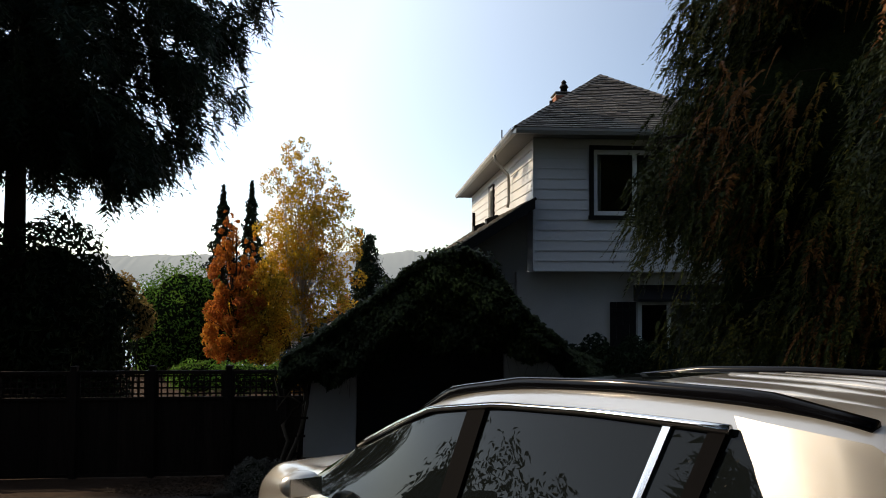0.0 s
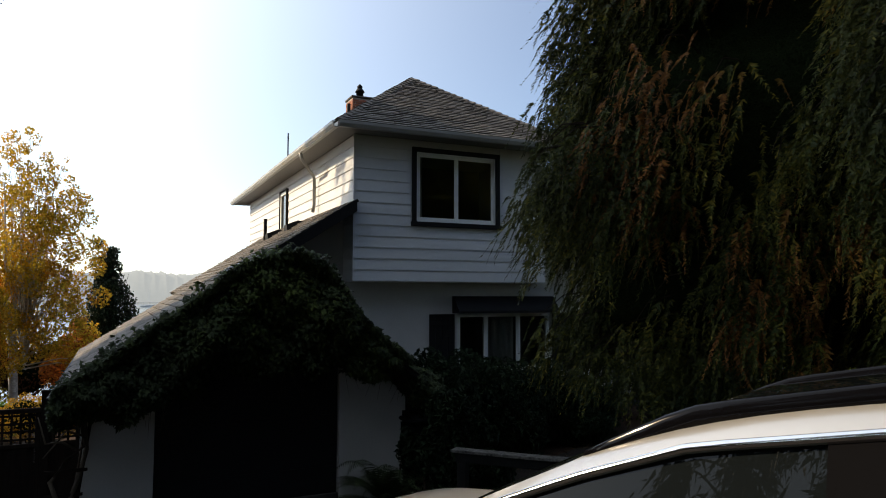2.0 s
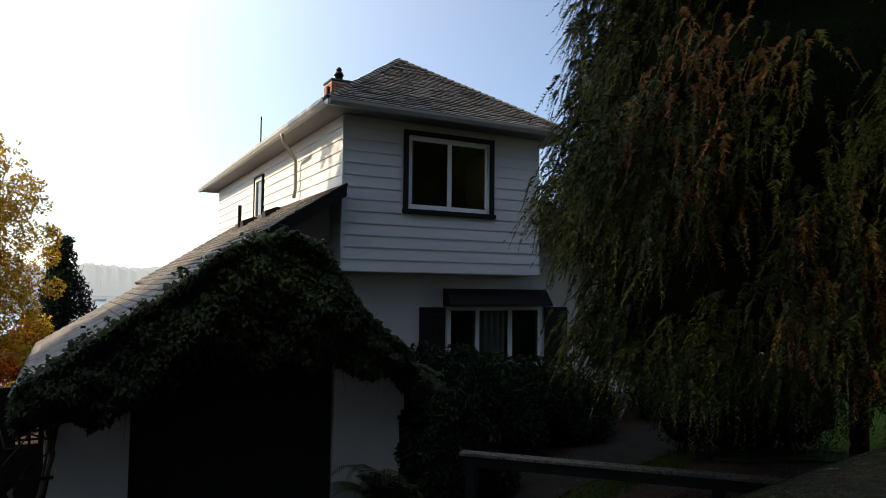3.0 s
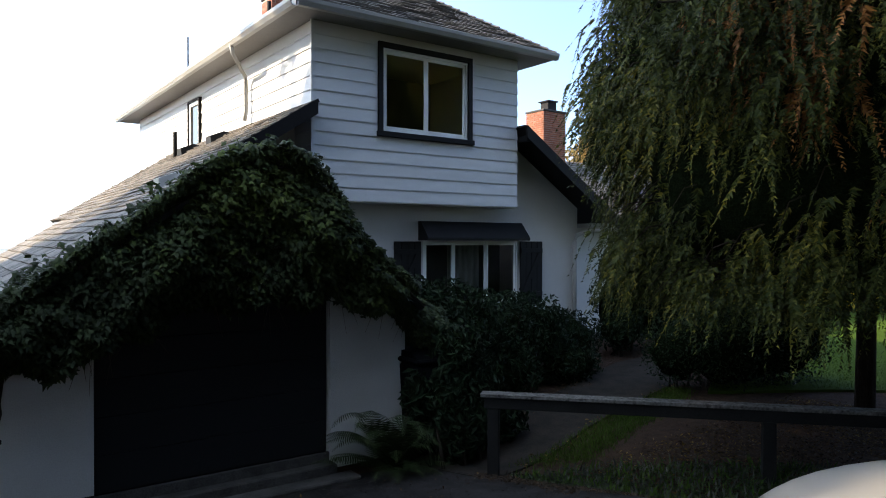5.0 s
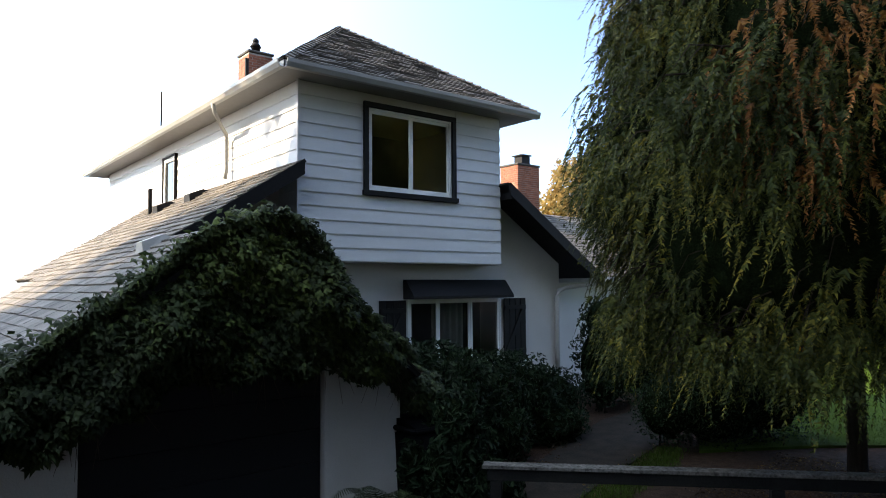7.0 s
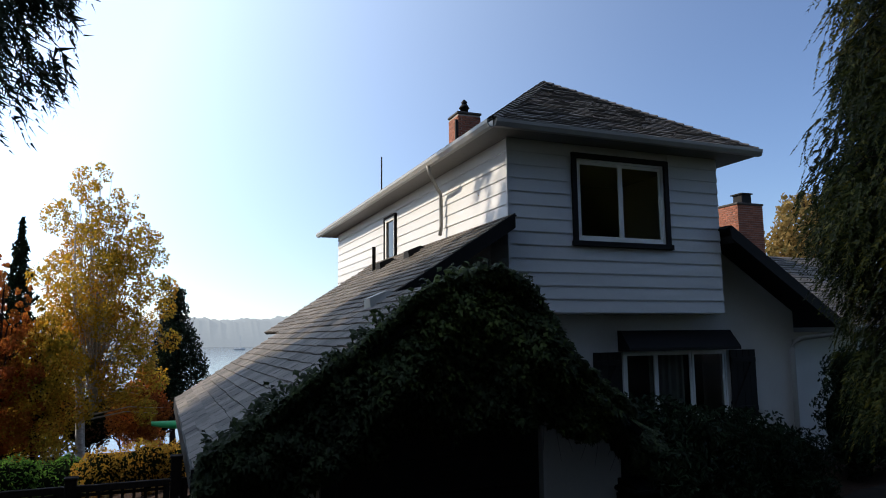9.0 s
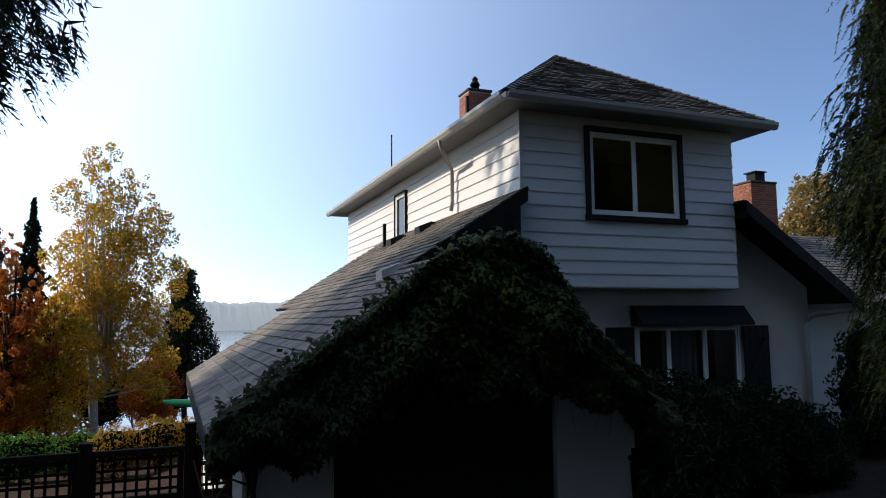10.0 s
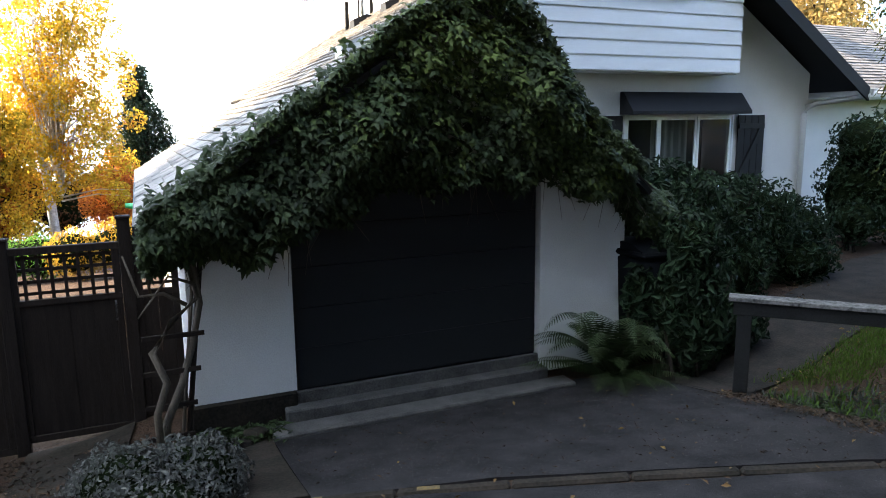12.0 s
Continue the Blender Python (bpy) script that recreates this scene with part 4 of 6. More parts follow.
def car():
    c = thing("car", (1.97, 1.60, 0.47), "silver estate SUV with black roof rails parked on the slope", "car")
    rings = []
    for x, hw, sill, belt, roof, rw in STATIONS:
        ring = [(x, 0.0, sill - 0.02), (x, hw * 0.86, sill - 0.02), (x, hw * 0.97, sill + 0.08), (x, hw, (sill + belt) / 2), (x, hw * 0.985, belt - 0.06), (x, hw * 0.955, belt),
                (x, hw * 0.955 + (rw + 0.05 - hw * 0.955) * 0.88, belt + (roof - belt) * 0.85), (x, rw, belt + (roof - belt) * 0.93), (x, rw - 0.09, belt + (roof - belt) * 0.97), (x, rw * 0.5, belt + (roof - belt) * 0.99), (x, 0.0, roof)]
        rings.append(ring)

    def skin(name, pick, mat, label, out=0.0, thick=0.0):
        bm = bmesh.new()
        for side in (1, -1):
            vs = {}
            for i in range(len(rings) - 1):
                for j in range(10):
                    if not pick(i, j):
                        continue
                    q = []
                    for a, b in ((i, j), (i + 1, j), (i + 1, j + 1), (i, j + 1)):
                        if (a, b) not in vs:
                            x, y, z = rings[a][b]
                            vs[a, b] = bm.verts.new(CAR @ Vector((x, (y + (out if y > 0.3 else 0)) * side, z + (out if b > 7 else 0))))
                        q.append(vs[a, b])
                    bm.faces.new(q if side == 1 else q[::-1])
        bmesh.ops.remove_doubles(bm, verts=bm.verts, dist=1e-4)
        bmesh.ops.recalc_face_normals(bm, faces=bm.faces)
        ob = part(name, bm, mat, c, label, True)
        return ob

    def glass_side(i, j):
        return j == 5 and 2 <= i <= 9

    def wind(i, j):
        return j in (7, 8, 9) and 8 <= i <= 10

    def roofglass(i, j):
        return j in (8, 9) and i in (5, 6)

    def tail(i, j):
        return j in (8, 9) and i in (1, 2)
    body = skin("body", lambda i, j: not (glass_side(i, j) or wind(i, j) or roofglass(i, j) or tail(i, j)), M["car_paint"], "silver metallic bodywork")
    sub = body.modifiers.new("smooth", "SUBSURF")
    sub.levels = sub.render_levels = 2
    for nm, fn in (("side_glass", glass_side), ("windscreen", wind), ("glass_roof", roofglass), ("tailgate_glass", tail)):
        g = skin(nm, fn, M["car_glass"], "dark tinted car glass", 0.0)
        s = g.modifiers.new("smooth", "SUBSURF")
        s.levels = s.render_levels = 2

    def side_y(x, z):
        for a, b in zip(STATIONS, STATIONS[1:]):
            if a[0] <= x <= b[0]:
                t = (x - a[0]) / (b[0] - a[0])
                s = [p + (q - p) * t for p, q in zip(a, b)]
                lo, hi = s[1] * 0.955, s[1] * 0.955 + (s[5] + 0.05 - s[1] * 0.955) * 0.88
                zz = s[3] + (s[4] - s[3]) * 0.85
                return lo + (hi - lo) * max(0, min(1.1, (z - s[3]) / max(0.01, zz - s[3])))
        return 0.7

    def roof_at(x, share):
        for a, b in zip(STATIONS, STATIONS[1:]):
            if a[0] <= x <= b[0]:
                t = (x - a[0]) / (b[0] - a[0])
                s = [p + (q - p) * t for p, q in zip(a, b)]
                return s[3] + (s[4] - s[3]) * share, s[5]
        return 1.0, 0.6
    # pressed ribs along the rear of the roof
    for y in (-0.36, -0.18, 0.0, 0.18, 0.36):
        bm = bmesh.new()
        pts = []
        for k in range(9):
            x = 0.55 + 0.8 * k / 8
            z = roof_at(x, 1.0 - 0.02 * abs(y) / 0.36)[0]
            pts.append(CAR @ Vector((x, y, z - 0.020)))
        tube(bm, pts, 0.026, 8)
        part("roof_rib", bm, M["car_paint"], c, "", True)
    for side in (1, -1):
        # roof rail, bowed, with its feet run into the roof
        bm = bmesh.new()
        n, pts = 26, []
        prev = None
        for k in range(n + 1):
            x = 0.52 + (2.88 - 0.52) * k / n
            z, rw = roof_at(x, 0.95)
            e = min(1.0, k / 3, (n - k) / 3)
            y = rw - 0.05
            ring = [(x, y + 0.022, z - 0.03), (x, y + 0.026, z + 0.006 + 0.022 * e), (x, y + 0.012, z + 0.012 + 0.026 * e), (x, y - 0.012, z + 0.012 + 0.026 * e), (x, y - 0.024, z + 0.006 + 0.02 * e), (x, y - 0.022, z - 0.03)]
            cur = [bm.verts.new(CAR @ Vector((p[0], p[1] * side, p[2]))) for p in ring]
            if prev:
                for i in range(6):
                    bm.faces.new((prev[i], cur[i], cur[(i + 1) % 6], prev[(i + 1) % 6]))
            else:
                bm.faces.new(cur)
            prev = cur
        bm.faces.new(prev)
        bmesh.ops.recalc_face_normals(bm, faces=bm.faces)
        part("roof_rail", bm, M["rail_black"], c, "glossy black roof rail", True)
        # bright strip over the side windows
        bm = bmesh.new()
        pts = []
        for k in range(25):
            x = 0.84 + (3.35 - 0.84) * k / 24
            z, _ = roof_at(x, 0.84)
            pts.append(CAR @ Vector((x, (side_y(x, z) + 0.012) * side, z)))
        tube(bm, pts, 0.016, 6)
        part("chrome_strip", bm, M["chrome"], c, "bright chrome window strip", True)
        # pillars
        for xa, xb, w, mat in ((1.02, 0.88, 0.06, "matt_black"), (1.20, 1.06, 0.03, "chrome"), (2.16, 2.10, 0.14, "matt_black")):
            bm = bmesh.new()
            za, zb = roof_at(xa, 0.02)[0], roof_at(xb, 0.82)[0]
            q = [(xa - w / 2, za), (xa + w / 2, za), (xb + w / 2, zb), (xb - w / 2, zb)]
            lo = [bm.verts.new(CAR @ Vector((x, (side_y(x, z) - 0.02) * side, z))) for x, z in q]
            hi = [bm.verts.new(CAR @ Vector((x, (side_y(x, z) + 0.012) * side, z))) for x, z in q]
            bm.faces.new(lo)
            bm.faces.new(hi)
            for i in range(4):
                bm.faces.new((lo[i], hi[i], hi[(i + 1) % 4], lo[(i + 1) % 4]))
            bmesh.ops.recalc_face_normals(bm, faces=bm.faces)
            part("pillar", bm, M[mat], c)
        bm = bmesh.new()
        rows = []
        for s in (-0.05, 0.1, 0.25, 0.4, 0.55, 0.7, 0.82, 0.9):
            a, b = 0.22 + 0.17 * max(0, s), 0.54 + 0.34 * max(0, s)
            rows.append([(a + (b - a) * k / 5, s) for k in range(6)])
        vs = [[bm.verts.new(CAR @ Vector((x, (side_y(x, roof_at(x, s)[0]) + (0.008 if 0 < k < 5 else -0.004)) * side, roof_at(x, s)[0]))) for k, (x, s) in enumerate(row)] for row in rows]
        for a, b in zip(vs, vs[1:]):
            for k in range(5):
                bm.faces.new((a[k], a[k + 1], b[k + 1], b[k]))
        bmesh.ops.recalc_face_normals(bm, faces=bm.faces)
        part("rear_pillar", bm, M["car_paint"], c, "silver rear pillar", True)
        # mirror
        bm = bmesh.new()
        bmesh.ops.create_icosphere(bm, subdivisions=3, radius=1.0, matrix=CAR @ pose(3.45, 1.03 * side, 1.08) @ Matrix.Diagonal((0.09, 0.12, 0.08, 1)))
        mirror = part("mirror", bm, M["car_paint"], c, "silver door mirror", True)
        part("mirror_glass", blocks((3.355, 3.37, 1.03 * side - 0.09, 1.03 * side + 0.09, 1.03, 1.13), m=CAR), M["chrome"], mirror)
        for x in (0.92, 3.95):
            bm = bmesh.new()
            ring = [(0.36, 0.0), (0.36, 0.2), (0.33, 0.225), (0.22, 0.225), (0.22, 0.0)]
            for k in range(24):
                for (r0, y0), (r1, y1) in zip(ring, ring[1:]):
                    a0, a1 = 2 * math.pi * k / 24, 2 * math.pi * (k + 1) / 24
                    q = [(x + r * math.cos(a), (0.73 + y) * side, 0.35 + r * math.sin(a)) for r, y, a in ((r0, y0, a0), (r1, y1, a0), (r1, y1, a1), (r0, y0, a1))]
                    bm.faces.new([bm.verts.new(CAR @ Vector(p)) for p in q])
            bmesh.ops.remove_doubles(bm, verts=bm.verts, dist=1e-4)
            wheel = part("wheel", bm, M["rubber"], c, "black tyre", True)
            bm = bmesh.new()
            tube(bm, [CAR @ Vector((x, 0.75 * side, 0.35)), CAR @ Vector((x, 0.93 * side, 0.35))], [0.22, 0.2], 20)
            part("rim", bm, M["chrome"], wheel, "alloy rim")
    return c


car()


# ---- trees ----
def sprays(base, out, length, leaflets=18, width=0.26, spread=0.95, share=0.25):
    """Hanging conifer sprays: at each base a drooping stem set with pairs of narrow leaflets; verts and faces."""
    n = len(base)
    side = unit(np.cross(out, np.array([0, 0, 1.0])) + 0.4 * RNG.normal(size=(n, 3)))
    down = unit(np.array([0, 0, -1.0]) + 0.22 * RNG.normal(size=(n, 3)) + 0.25 * out)
    vs, fs, k0 = [], [], 0
    for k in range(leaflets):
        s = (k + 0.5) / leaflets
        p = base + out * (length * 0.17 * s ** 0.7)[:, None] + down * (length * (0.15 * s + 0.85 * s * s))[:, None]
        sg = 1 if k % 2 else -1
        d = unit(sg * side * spread * (1.1 - 0.6 * s) + down * 0.75 + out * 0.25 + 0.2 * RNG.normal(size=(n, 3)))
        ln = (length * share * (1.15 - 0.6 * s) * RNG.uniform(0.7, 1.2, n))[:, None]
        w = unit(np.cross(d, out + 0.5 * RNG.normal(size=(n, 3)))) * ln * width * 0.5
        q = np.stack([p + w, p + d * ln, p - w], axis=1)
        vs.append(q)
    v = np.stack(vs, axis=1).reshape(-1, 3)
    f = np.arange(3 * n * leaflets).reshape(-1, 3)
    return v, f


def weeping_conifer(at, height, crown0, reach, limbs, strings, hang, mats, label, seed, brown=0.0, size=0.34, trunk=0.28, per=5, low=None, widen=0.0, long_side=None, taper=0.8, leaflets=10, share=0.36):
    """A conifer with long limbs from which strings of sprays hang like curtains."""
    rnd = random.Random(seed)
    t = thing("conifer_tree", (at[0], at[1], ground_z(*at)), label, "tree")
    g = ground_z(*at)
    bm = bmesh.new()
    tube(bm, [(at[0], at[1], g - 0.3), (at[0], at[1], g + 0.15), (at[0] + 0.03, at[1], g + 1.5), (at[0], at[1] + 0.05, g + height * 0.6), (at[0], at[1], g + height)],
         [trunk * 1.35, trunk * 1.1, trunk, trunk * 0.6, 0.03], 12)
    part("trunk", bm, M["bark"], t, "dark rough trunk", True)
    bm = bmesh.new()
    base, out, ln, tone = [], [], [], []
    for i in range(limbs):
        f = (i + 0.5) / limbs
        h = g + crown0 + (height - crown0) * f ** 1.15
        az = i * 2.399 + rnd.uniform(-0.3, 0.3)
        r = reach * (1 - taper * f ** 1.6) * rnd.uniform(0.78, 1.06) * (1 - widen * max(0, 1 - f * 2.2))
        if long_side is not None:
            lean = math.cos(az - long_side)
            r *= 1 - 0.14 * max(0, lean) - 0.32 * max(0, -lean)
        d = Vector((math.cos(az), math.sin(az), 0))
        pts = []
        for k in range(7):
            s = k / 6
            pts.append(Vector((at[0], at[1], h)) + d * (r * s) + Vector((0, 0, r * (0.24 * s - 0.34 * s * s))) + Vector((rnd.uniform(-1, 1), rnd.uniform(-1, 1), rnd.uniform(-.5, .5))) * 0.06 * r * s * 0.5)
        tube(bm, pts, [0.045 * (1 - 0.85 * k / 6) + 0.004 for k in range(7)], 5)
        is_brown = rnd.random()
        for k in range(strings):
            if k % 3 == 0:
                s = rnd.random() ** 0.55
                swing = rnd.gauss(0, 0.30) * (0.4 + r * 0.12)
            q = s * 6
            i0 = min(5, int(q))
            p = pts[i0].lerp(pts[i0 + 1], q - i0) + d.cross(Vector((0, 0, 1))) * (swing + rnd.gauss(0, 0.11)) + d * rnd.gauss(0, 0.11)
            drop = hang * rnd.uniform(0.25, 1.0) * (0.6 + 0.4 * s)
            od = np.array([d.x, d.y, 0]) + np.array([rnd.gauss(0, .5), rnd.gauss(0, .5), 0])
            od /= np.linalg.norm(od) + 1e-6
            m = max(2, int(per * drop / hang + 1))
            for j in range(m):
                z = p.z - drop * (j / m)
                if low is not None and z < low + 0.25 * rnd.random():
                    continue
                base.append((p.x + rnd.gauss(0, .05) + od[0] * 0.1 * j / m, p.y + rnd.gauss(0, .05) + od[1] * 0.1 * j / m, z))
                out.append(od)
                ln.append(size * rnd.uniform(0.7, 1.35))
                tone.append(1 if brown and is_brown < brown * 2 and rnd.random() < 0.55 else 0)
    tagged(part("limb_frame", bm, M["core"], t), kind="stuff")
    base, out, ln, tone = np.array(base), np.array(out), np.array(ln), np.array(tone)
    for k in range(2):
        pick = tone == k
        if pick.sum():
            v, f = sprays(base[pick], out[pick], ln[pick], leaflets, share=share)
            part_mesh("crown", mesh_of("crown", v, f), mats[k], t, "browned hanging sprays" if k else "drooping green sprays")
    return t


def curtain_conifer(at, middle, half, z0, z1, label, seed, clumps, brown=0.1, trunk=0.17, height=12.0):
    """A weeping conifer whose limbs end in hanging clumps of flat sprays, so that its skin is a ragged curtain round a dark middle."""
    rnd = random.Random(seed)
    g = ground_z(*at)
    t = thing("conifer_tree", (at[0], at[1], g), label, "tree")
    bm = bmesh.new()
    tube(bm, [(at[0], at[1], g - 0.3), (at[0], at[1], g + 0.15), (at[0] + 0.03, at[1], g + 1.5), (at[0], at[1] + 0.05, g + height * 0.6), (at[0], at[1], g + height)],
         [trunk * 1.35, trunk * 1.1, trunk, trunk * 0.6, 0.03], 12)
    part("trunk", bm, M["bark"], t, "dark rough trunk", True)

    def reach(az, z):
        """The crown's half width towards az at a height."""
        f = (z - z0) / (z1 - z0)
        w = 0.84 + 0.07 * smooth_step(0.0, 0.15, f) + 0.09 * smooth_step(0.18, 0.36, f) - 0.11 * smooth_step(0.40, 0.52, f) - 0.80 * smooth_step(0.70, 1.0, f)
        return w / math.sqrt((math.cos(az) / half[0]) ** 2 + (math.sin(az) / half[1]) ** 2)
    bm = bmesh.new()
    base, out, ln, tone = [], [], [], []
    for i in range(clumps):
        if i % 8 == 0:
            # a bough: eight clumps close together, with dark gaps towards its neighbours
            bough_az = math.pi + (rnd.uniform(-1.9, 1.9) if i % 40 else rnd.uniform(-math.pi, math.pi))
            bough_z = z0 + 0.55 + (z1 - z0 - 0.55) * rnd.random() ** 1.25
            bough_depth = rnd.uniform(0.92, 1.03)
            is_brown = rnd.random() < brown and bough_z > z0 + 1.4 and bough_az > math.pi + 0.05
        az = bough_az + rnd.gauss(0, 0.07)
        z = max(z0 + 0.4, bough_z + rnd.uniform(-0.75, 0.15))
        r = reach(az, 0.35 * bough_z + 0.65 * z) * bough_depth * rnd.uniform(0.95, 1.01)
        d = Vector((math.cos(az), math.sin(az), 0))
        s = d.cross(Vector((0, 0, 1)))
        tip = Vector((middle[0], middle[1], z)) + d * r
        run = rnd.uniform(0.9, 1.5)
        arc = [tip - d * run + Vector((0, 0, 0.10)), tip - d * run * 0.6 + Vector((0, 0, 0.24)), tip - d * run * 0.25 + Vector((0, 0, 0.16)), tip + Vector((0, 0, -0.12))]
        if rnd.random() < 0.5:
            tube(bm, arc, [0.016, 0.012, 0.008, 0.003], 4)
        for k in range(17):
            q = 3 * (1 - rnd.random() ** 1.6 * 0.9)
            i0 = min(2, int(q))
            p = arc[i0].lerp(arc[i0 + 1], q - i0) + s * rnd.gauss(0, 0.14) + Vector((0, 0, rnd.uniform(-0.7, 0.02)))
            if p.z < z0 + 0.3 * rnd.random() + 0.25:
                continue
            od = np.array(d + s * rnd.gauss(0, 0.45))
            base.append(tuple(p))
            out.append(od / np.linalg.norm(od))
            ln.append(rnd.uniform(0.26, 0.6))
            tone.append(1 if is_brown and rnd.random() < 0.7 else 0)
    for i in range(2600):
        az, z = rnd.uniform(-1.35, 1.35), z0 + 0.5 + (z1 - z0 - 0.5) * rnd.random()
        if i % 4 == 0:
            az, z = rnd.uniform(-math.pi, math.pi), z1 - 0.30 * (z1 - z0) * rnd.random()
        d = np.array([math.cos(az), math.sin(az), 0.0])
        r = reach(az, z) * rnd.uniform(0.88, 1.0)
        base.append((middle[0] + d[0] * r, middle[1] + d[1] * r, z))
        out.append(d)
        ln.append(rnd.uniform(0.5, 0.9))
        tone.append(0)
    tagged(part("limb_frame", bm, M["bark"], t), kind="stuff")
    # added core shell, coloured as dark as the shade deep in the crown
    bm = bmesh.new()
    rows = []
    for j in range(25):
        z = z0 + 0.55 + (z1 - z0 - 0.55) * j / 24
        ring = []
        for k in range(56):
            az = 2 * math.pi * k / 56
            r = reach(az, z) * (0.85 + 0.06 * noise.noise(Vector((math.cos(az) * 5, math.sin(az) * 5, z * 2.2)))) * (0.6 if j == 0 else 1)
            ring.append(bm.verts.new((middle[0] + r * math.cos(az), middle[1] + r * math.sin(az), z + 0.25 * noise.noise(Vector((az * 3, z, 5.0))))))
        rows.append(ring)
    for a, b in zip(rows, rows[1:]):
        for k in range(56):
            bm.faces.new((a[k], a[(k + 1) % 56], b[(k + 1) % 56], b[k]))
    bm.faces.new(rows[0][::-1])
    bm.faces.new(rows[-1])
    tagged(part("shade_core", bm, M["core"], t, "", True), kind="stuff")
    base, out, ln, tone = np.array(base), np.array(out), np.array(ln), np.array(tone)
    for k in range(2):
        pick = tone == k
        v, f = sprays(base[pick], out[pick], ln[pick], 34, width=0.42, spread=0.95, share=0.145)
        part_mesh("crown", mesh_of("crown", v, f), M["conifer_brown"] if k else M["conifer"], t, "browned hanging sprays" if k else "drooping green sprays")
    return t


curtain_conifer((10.0, 10.1), (8.9, 9.0), (5.65, 3.62), 0.75, 10.0, "large weeping conifer with drooping green and brown sprays", 3, 1680, 0.42, 0.14)
curtain_conifer((9.0, 4.9), (8.8, 4.7), (5.2, 3.3), 1.15, 10.0, "large weeping conifer with hanging yellow-green sprays", 5, 960, 0.22, 0.2)
weeping_conifer((-9.9, 18.9), 18, 7.2, 7.6, 165, 36, 1.3, (M["dark_conifer"], M["dark_conifer"]), "tall dark conifer with ragged hanging branches", 8, 0.0, leaflets=9, share=0.46, per=7, size=0.56, trunk=0.30, widen=0.5, taper=0.05, long_side=0.99)
# two added trees out of view, placed to keep the overhead sky off the yard
weeping_conifer((-11.5, -2.5), 21, 7.5, 8.0, 90, 36, 1.6, (M["dark_conifer"], M["dark_conifer"]), "unseen tall conifer beside the road, added to hold back sky light", 10, 0.0, size=1.3, trunk=0.4, taper=0.5, per=3)
weeping_conifer((5.2, -4.6), 22, 7.0, 7.5, 90, 36, 1.8, (M["dark_conifer"], M["dark_conifer"]), "unseen tall conifer behind the parked car, added to hold back sky light", 11, 0.0, size=1.3, trunk=0.4, taper=0.5, per=3)
weeping_conifer((22.0, -3.0), 20, 1.6, 5.5, 80, 30, 2.0, (M["conifer"], M["gold_leaf"]), "large green conifer with golden sprays across the road", 31, 0.2, size=1.1, trunk=0.35, per=3)
# across the road, seen in panes and car glass; heights set to block skylight
for k, (x, y, h) in enumerate([(-6.5, -8.0, 25), (1.0, -9.0, 26), (8.5, -8.0, 24), (-13.5, -3.0, 20), (16.5, -4.0, 18), (-2.5, -15.0, 25), (5.0, -15.5, 26), (12.5, -13.0, 22), (-17.5, 4.5, 12)]):
    weeping_conifer((x, y), h, 1.4, 6.2, 42, 19, 2.4, (M["dark_conifer"], M["conifer_brown"]), "large shaded conifer across the road", 20 + k, 0.0, size=1.7, trunk=0.35, per=3, taper=0.55, leaflets=6)


def broad_tree(at, height, blobs, n, leaf, mat, label, trunks=1, trunk_mat="bark", r=0.14, name="tree", seed=1, shell=0.25):
    rnd = random.Random(seed)
    g = ground_z(*at)
    t = thing(name, (at[0], at[1], g), label, "tree")
    for k in range(trunks):
        ox, oy = rnd.uniform(-.35, .35) * (trunks > 1), rnd.uniform(-.3, .3) * (trunks > 1)
        bm = bmesh.new()
        pts = [(at[0] + ox * (1 + 2.5 * s) + rnd.uniform(-.08, .08), at[1] + oy * (1 + 2 * s), g - 0.2 + (height - 0.5) * s) for s in (0, 0.1, 0.3, 0.55, 0.8, 1)]
        tube(bm, pts, [r * 1.2, r, r * .85, r * .6, r * .35, 0.02], 8)
        part("trunk", bm, M[trunk_mat], t, "", True)
    bm = bmesh.new()
    for b in blobs:
        for k in range(5 if len(blobs) < 30 else 1):
            z0 = g + height * rnd.uniform(0.2, 0.6)
            p = Vector((b[0] + rnd.gauss(0, .5) * b[3], b[1] + rnd.gauss(0, .5) * b[4], b[2] + rnd.gauss(0, .4) * b[5]))
            a = Vector((at[0], at[1], min(z0, p.z)))
            tube(bm, [a, a.lerp(p, 0.5) + Vector((0, 0, 0.2)), p], [r * 0.25, r * 0.12, 0.006], 4)
    tagged(part("limb_frame", bm, M[trunk_mat], t), kind="stuff")
    cloud("crown", blobs, n, leaf, mat, t, shell=shell, narrow=0.75, ragged=1.2)
    return t


def heap(cx, cy, z0, z1, r0, n, seed, top=0.3, share=1.0):
    """Ellipsoids stacked as an uneven crown."""
    rnd = random.Random(seed)
    out = []
    for i in range(n):
        f = (i + 0.5) / n
        r = r0 * (math.sin(math.pi * min(1, 0.22 + 0.7 * f)) * (1 - top * f) + 0.1)
        a = i * 2.4 + rnd.random()
        k = r * rnd.uniform(0.2, 0.75 + 0.3 * (1 - share))
        s = r * rnd.uniform(0.35, 0.6) * share
        out.append((cx + k * math.cos(a), cy + k * math.sin(a), z0 + (z1 - z0) * f, s, s, s * rnd.uniform(0.8, 1.4)))
    return out


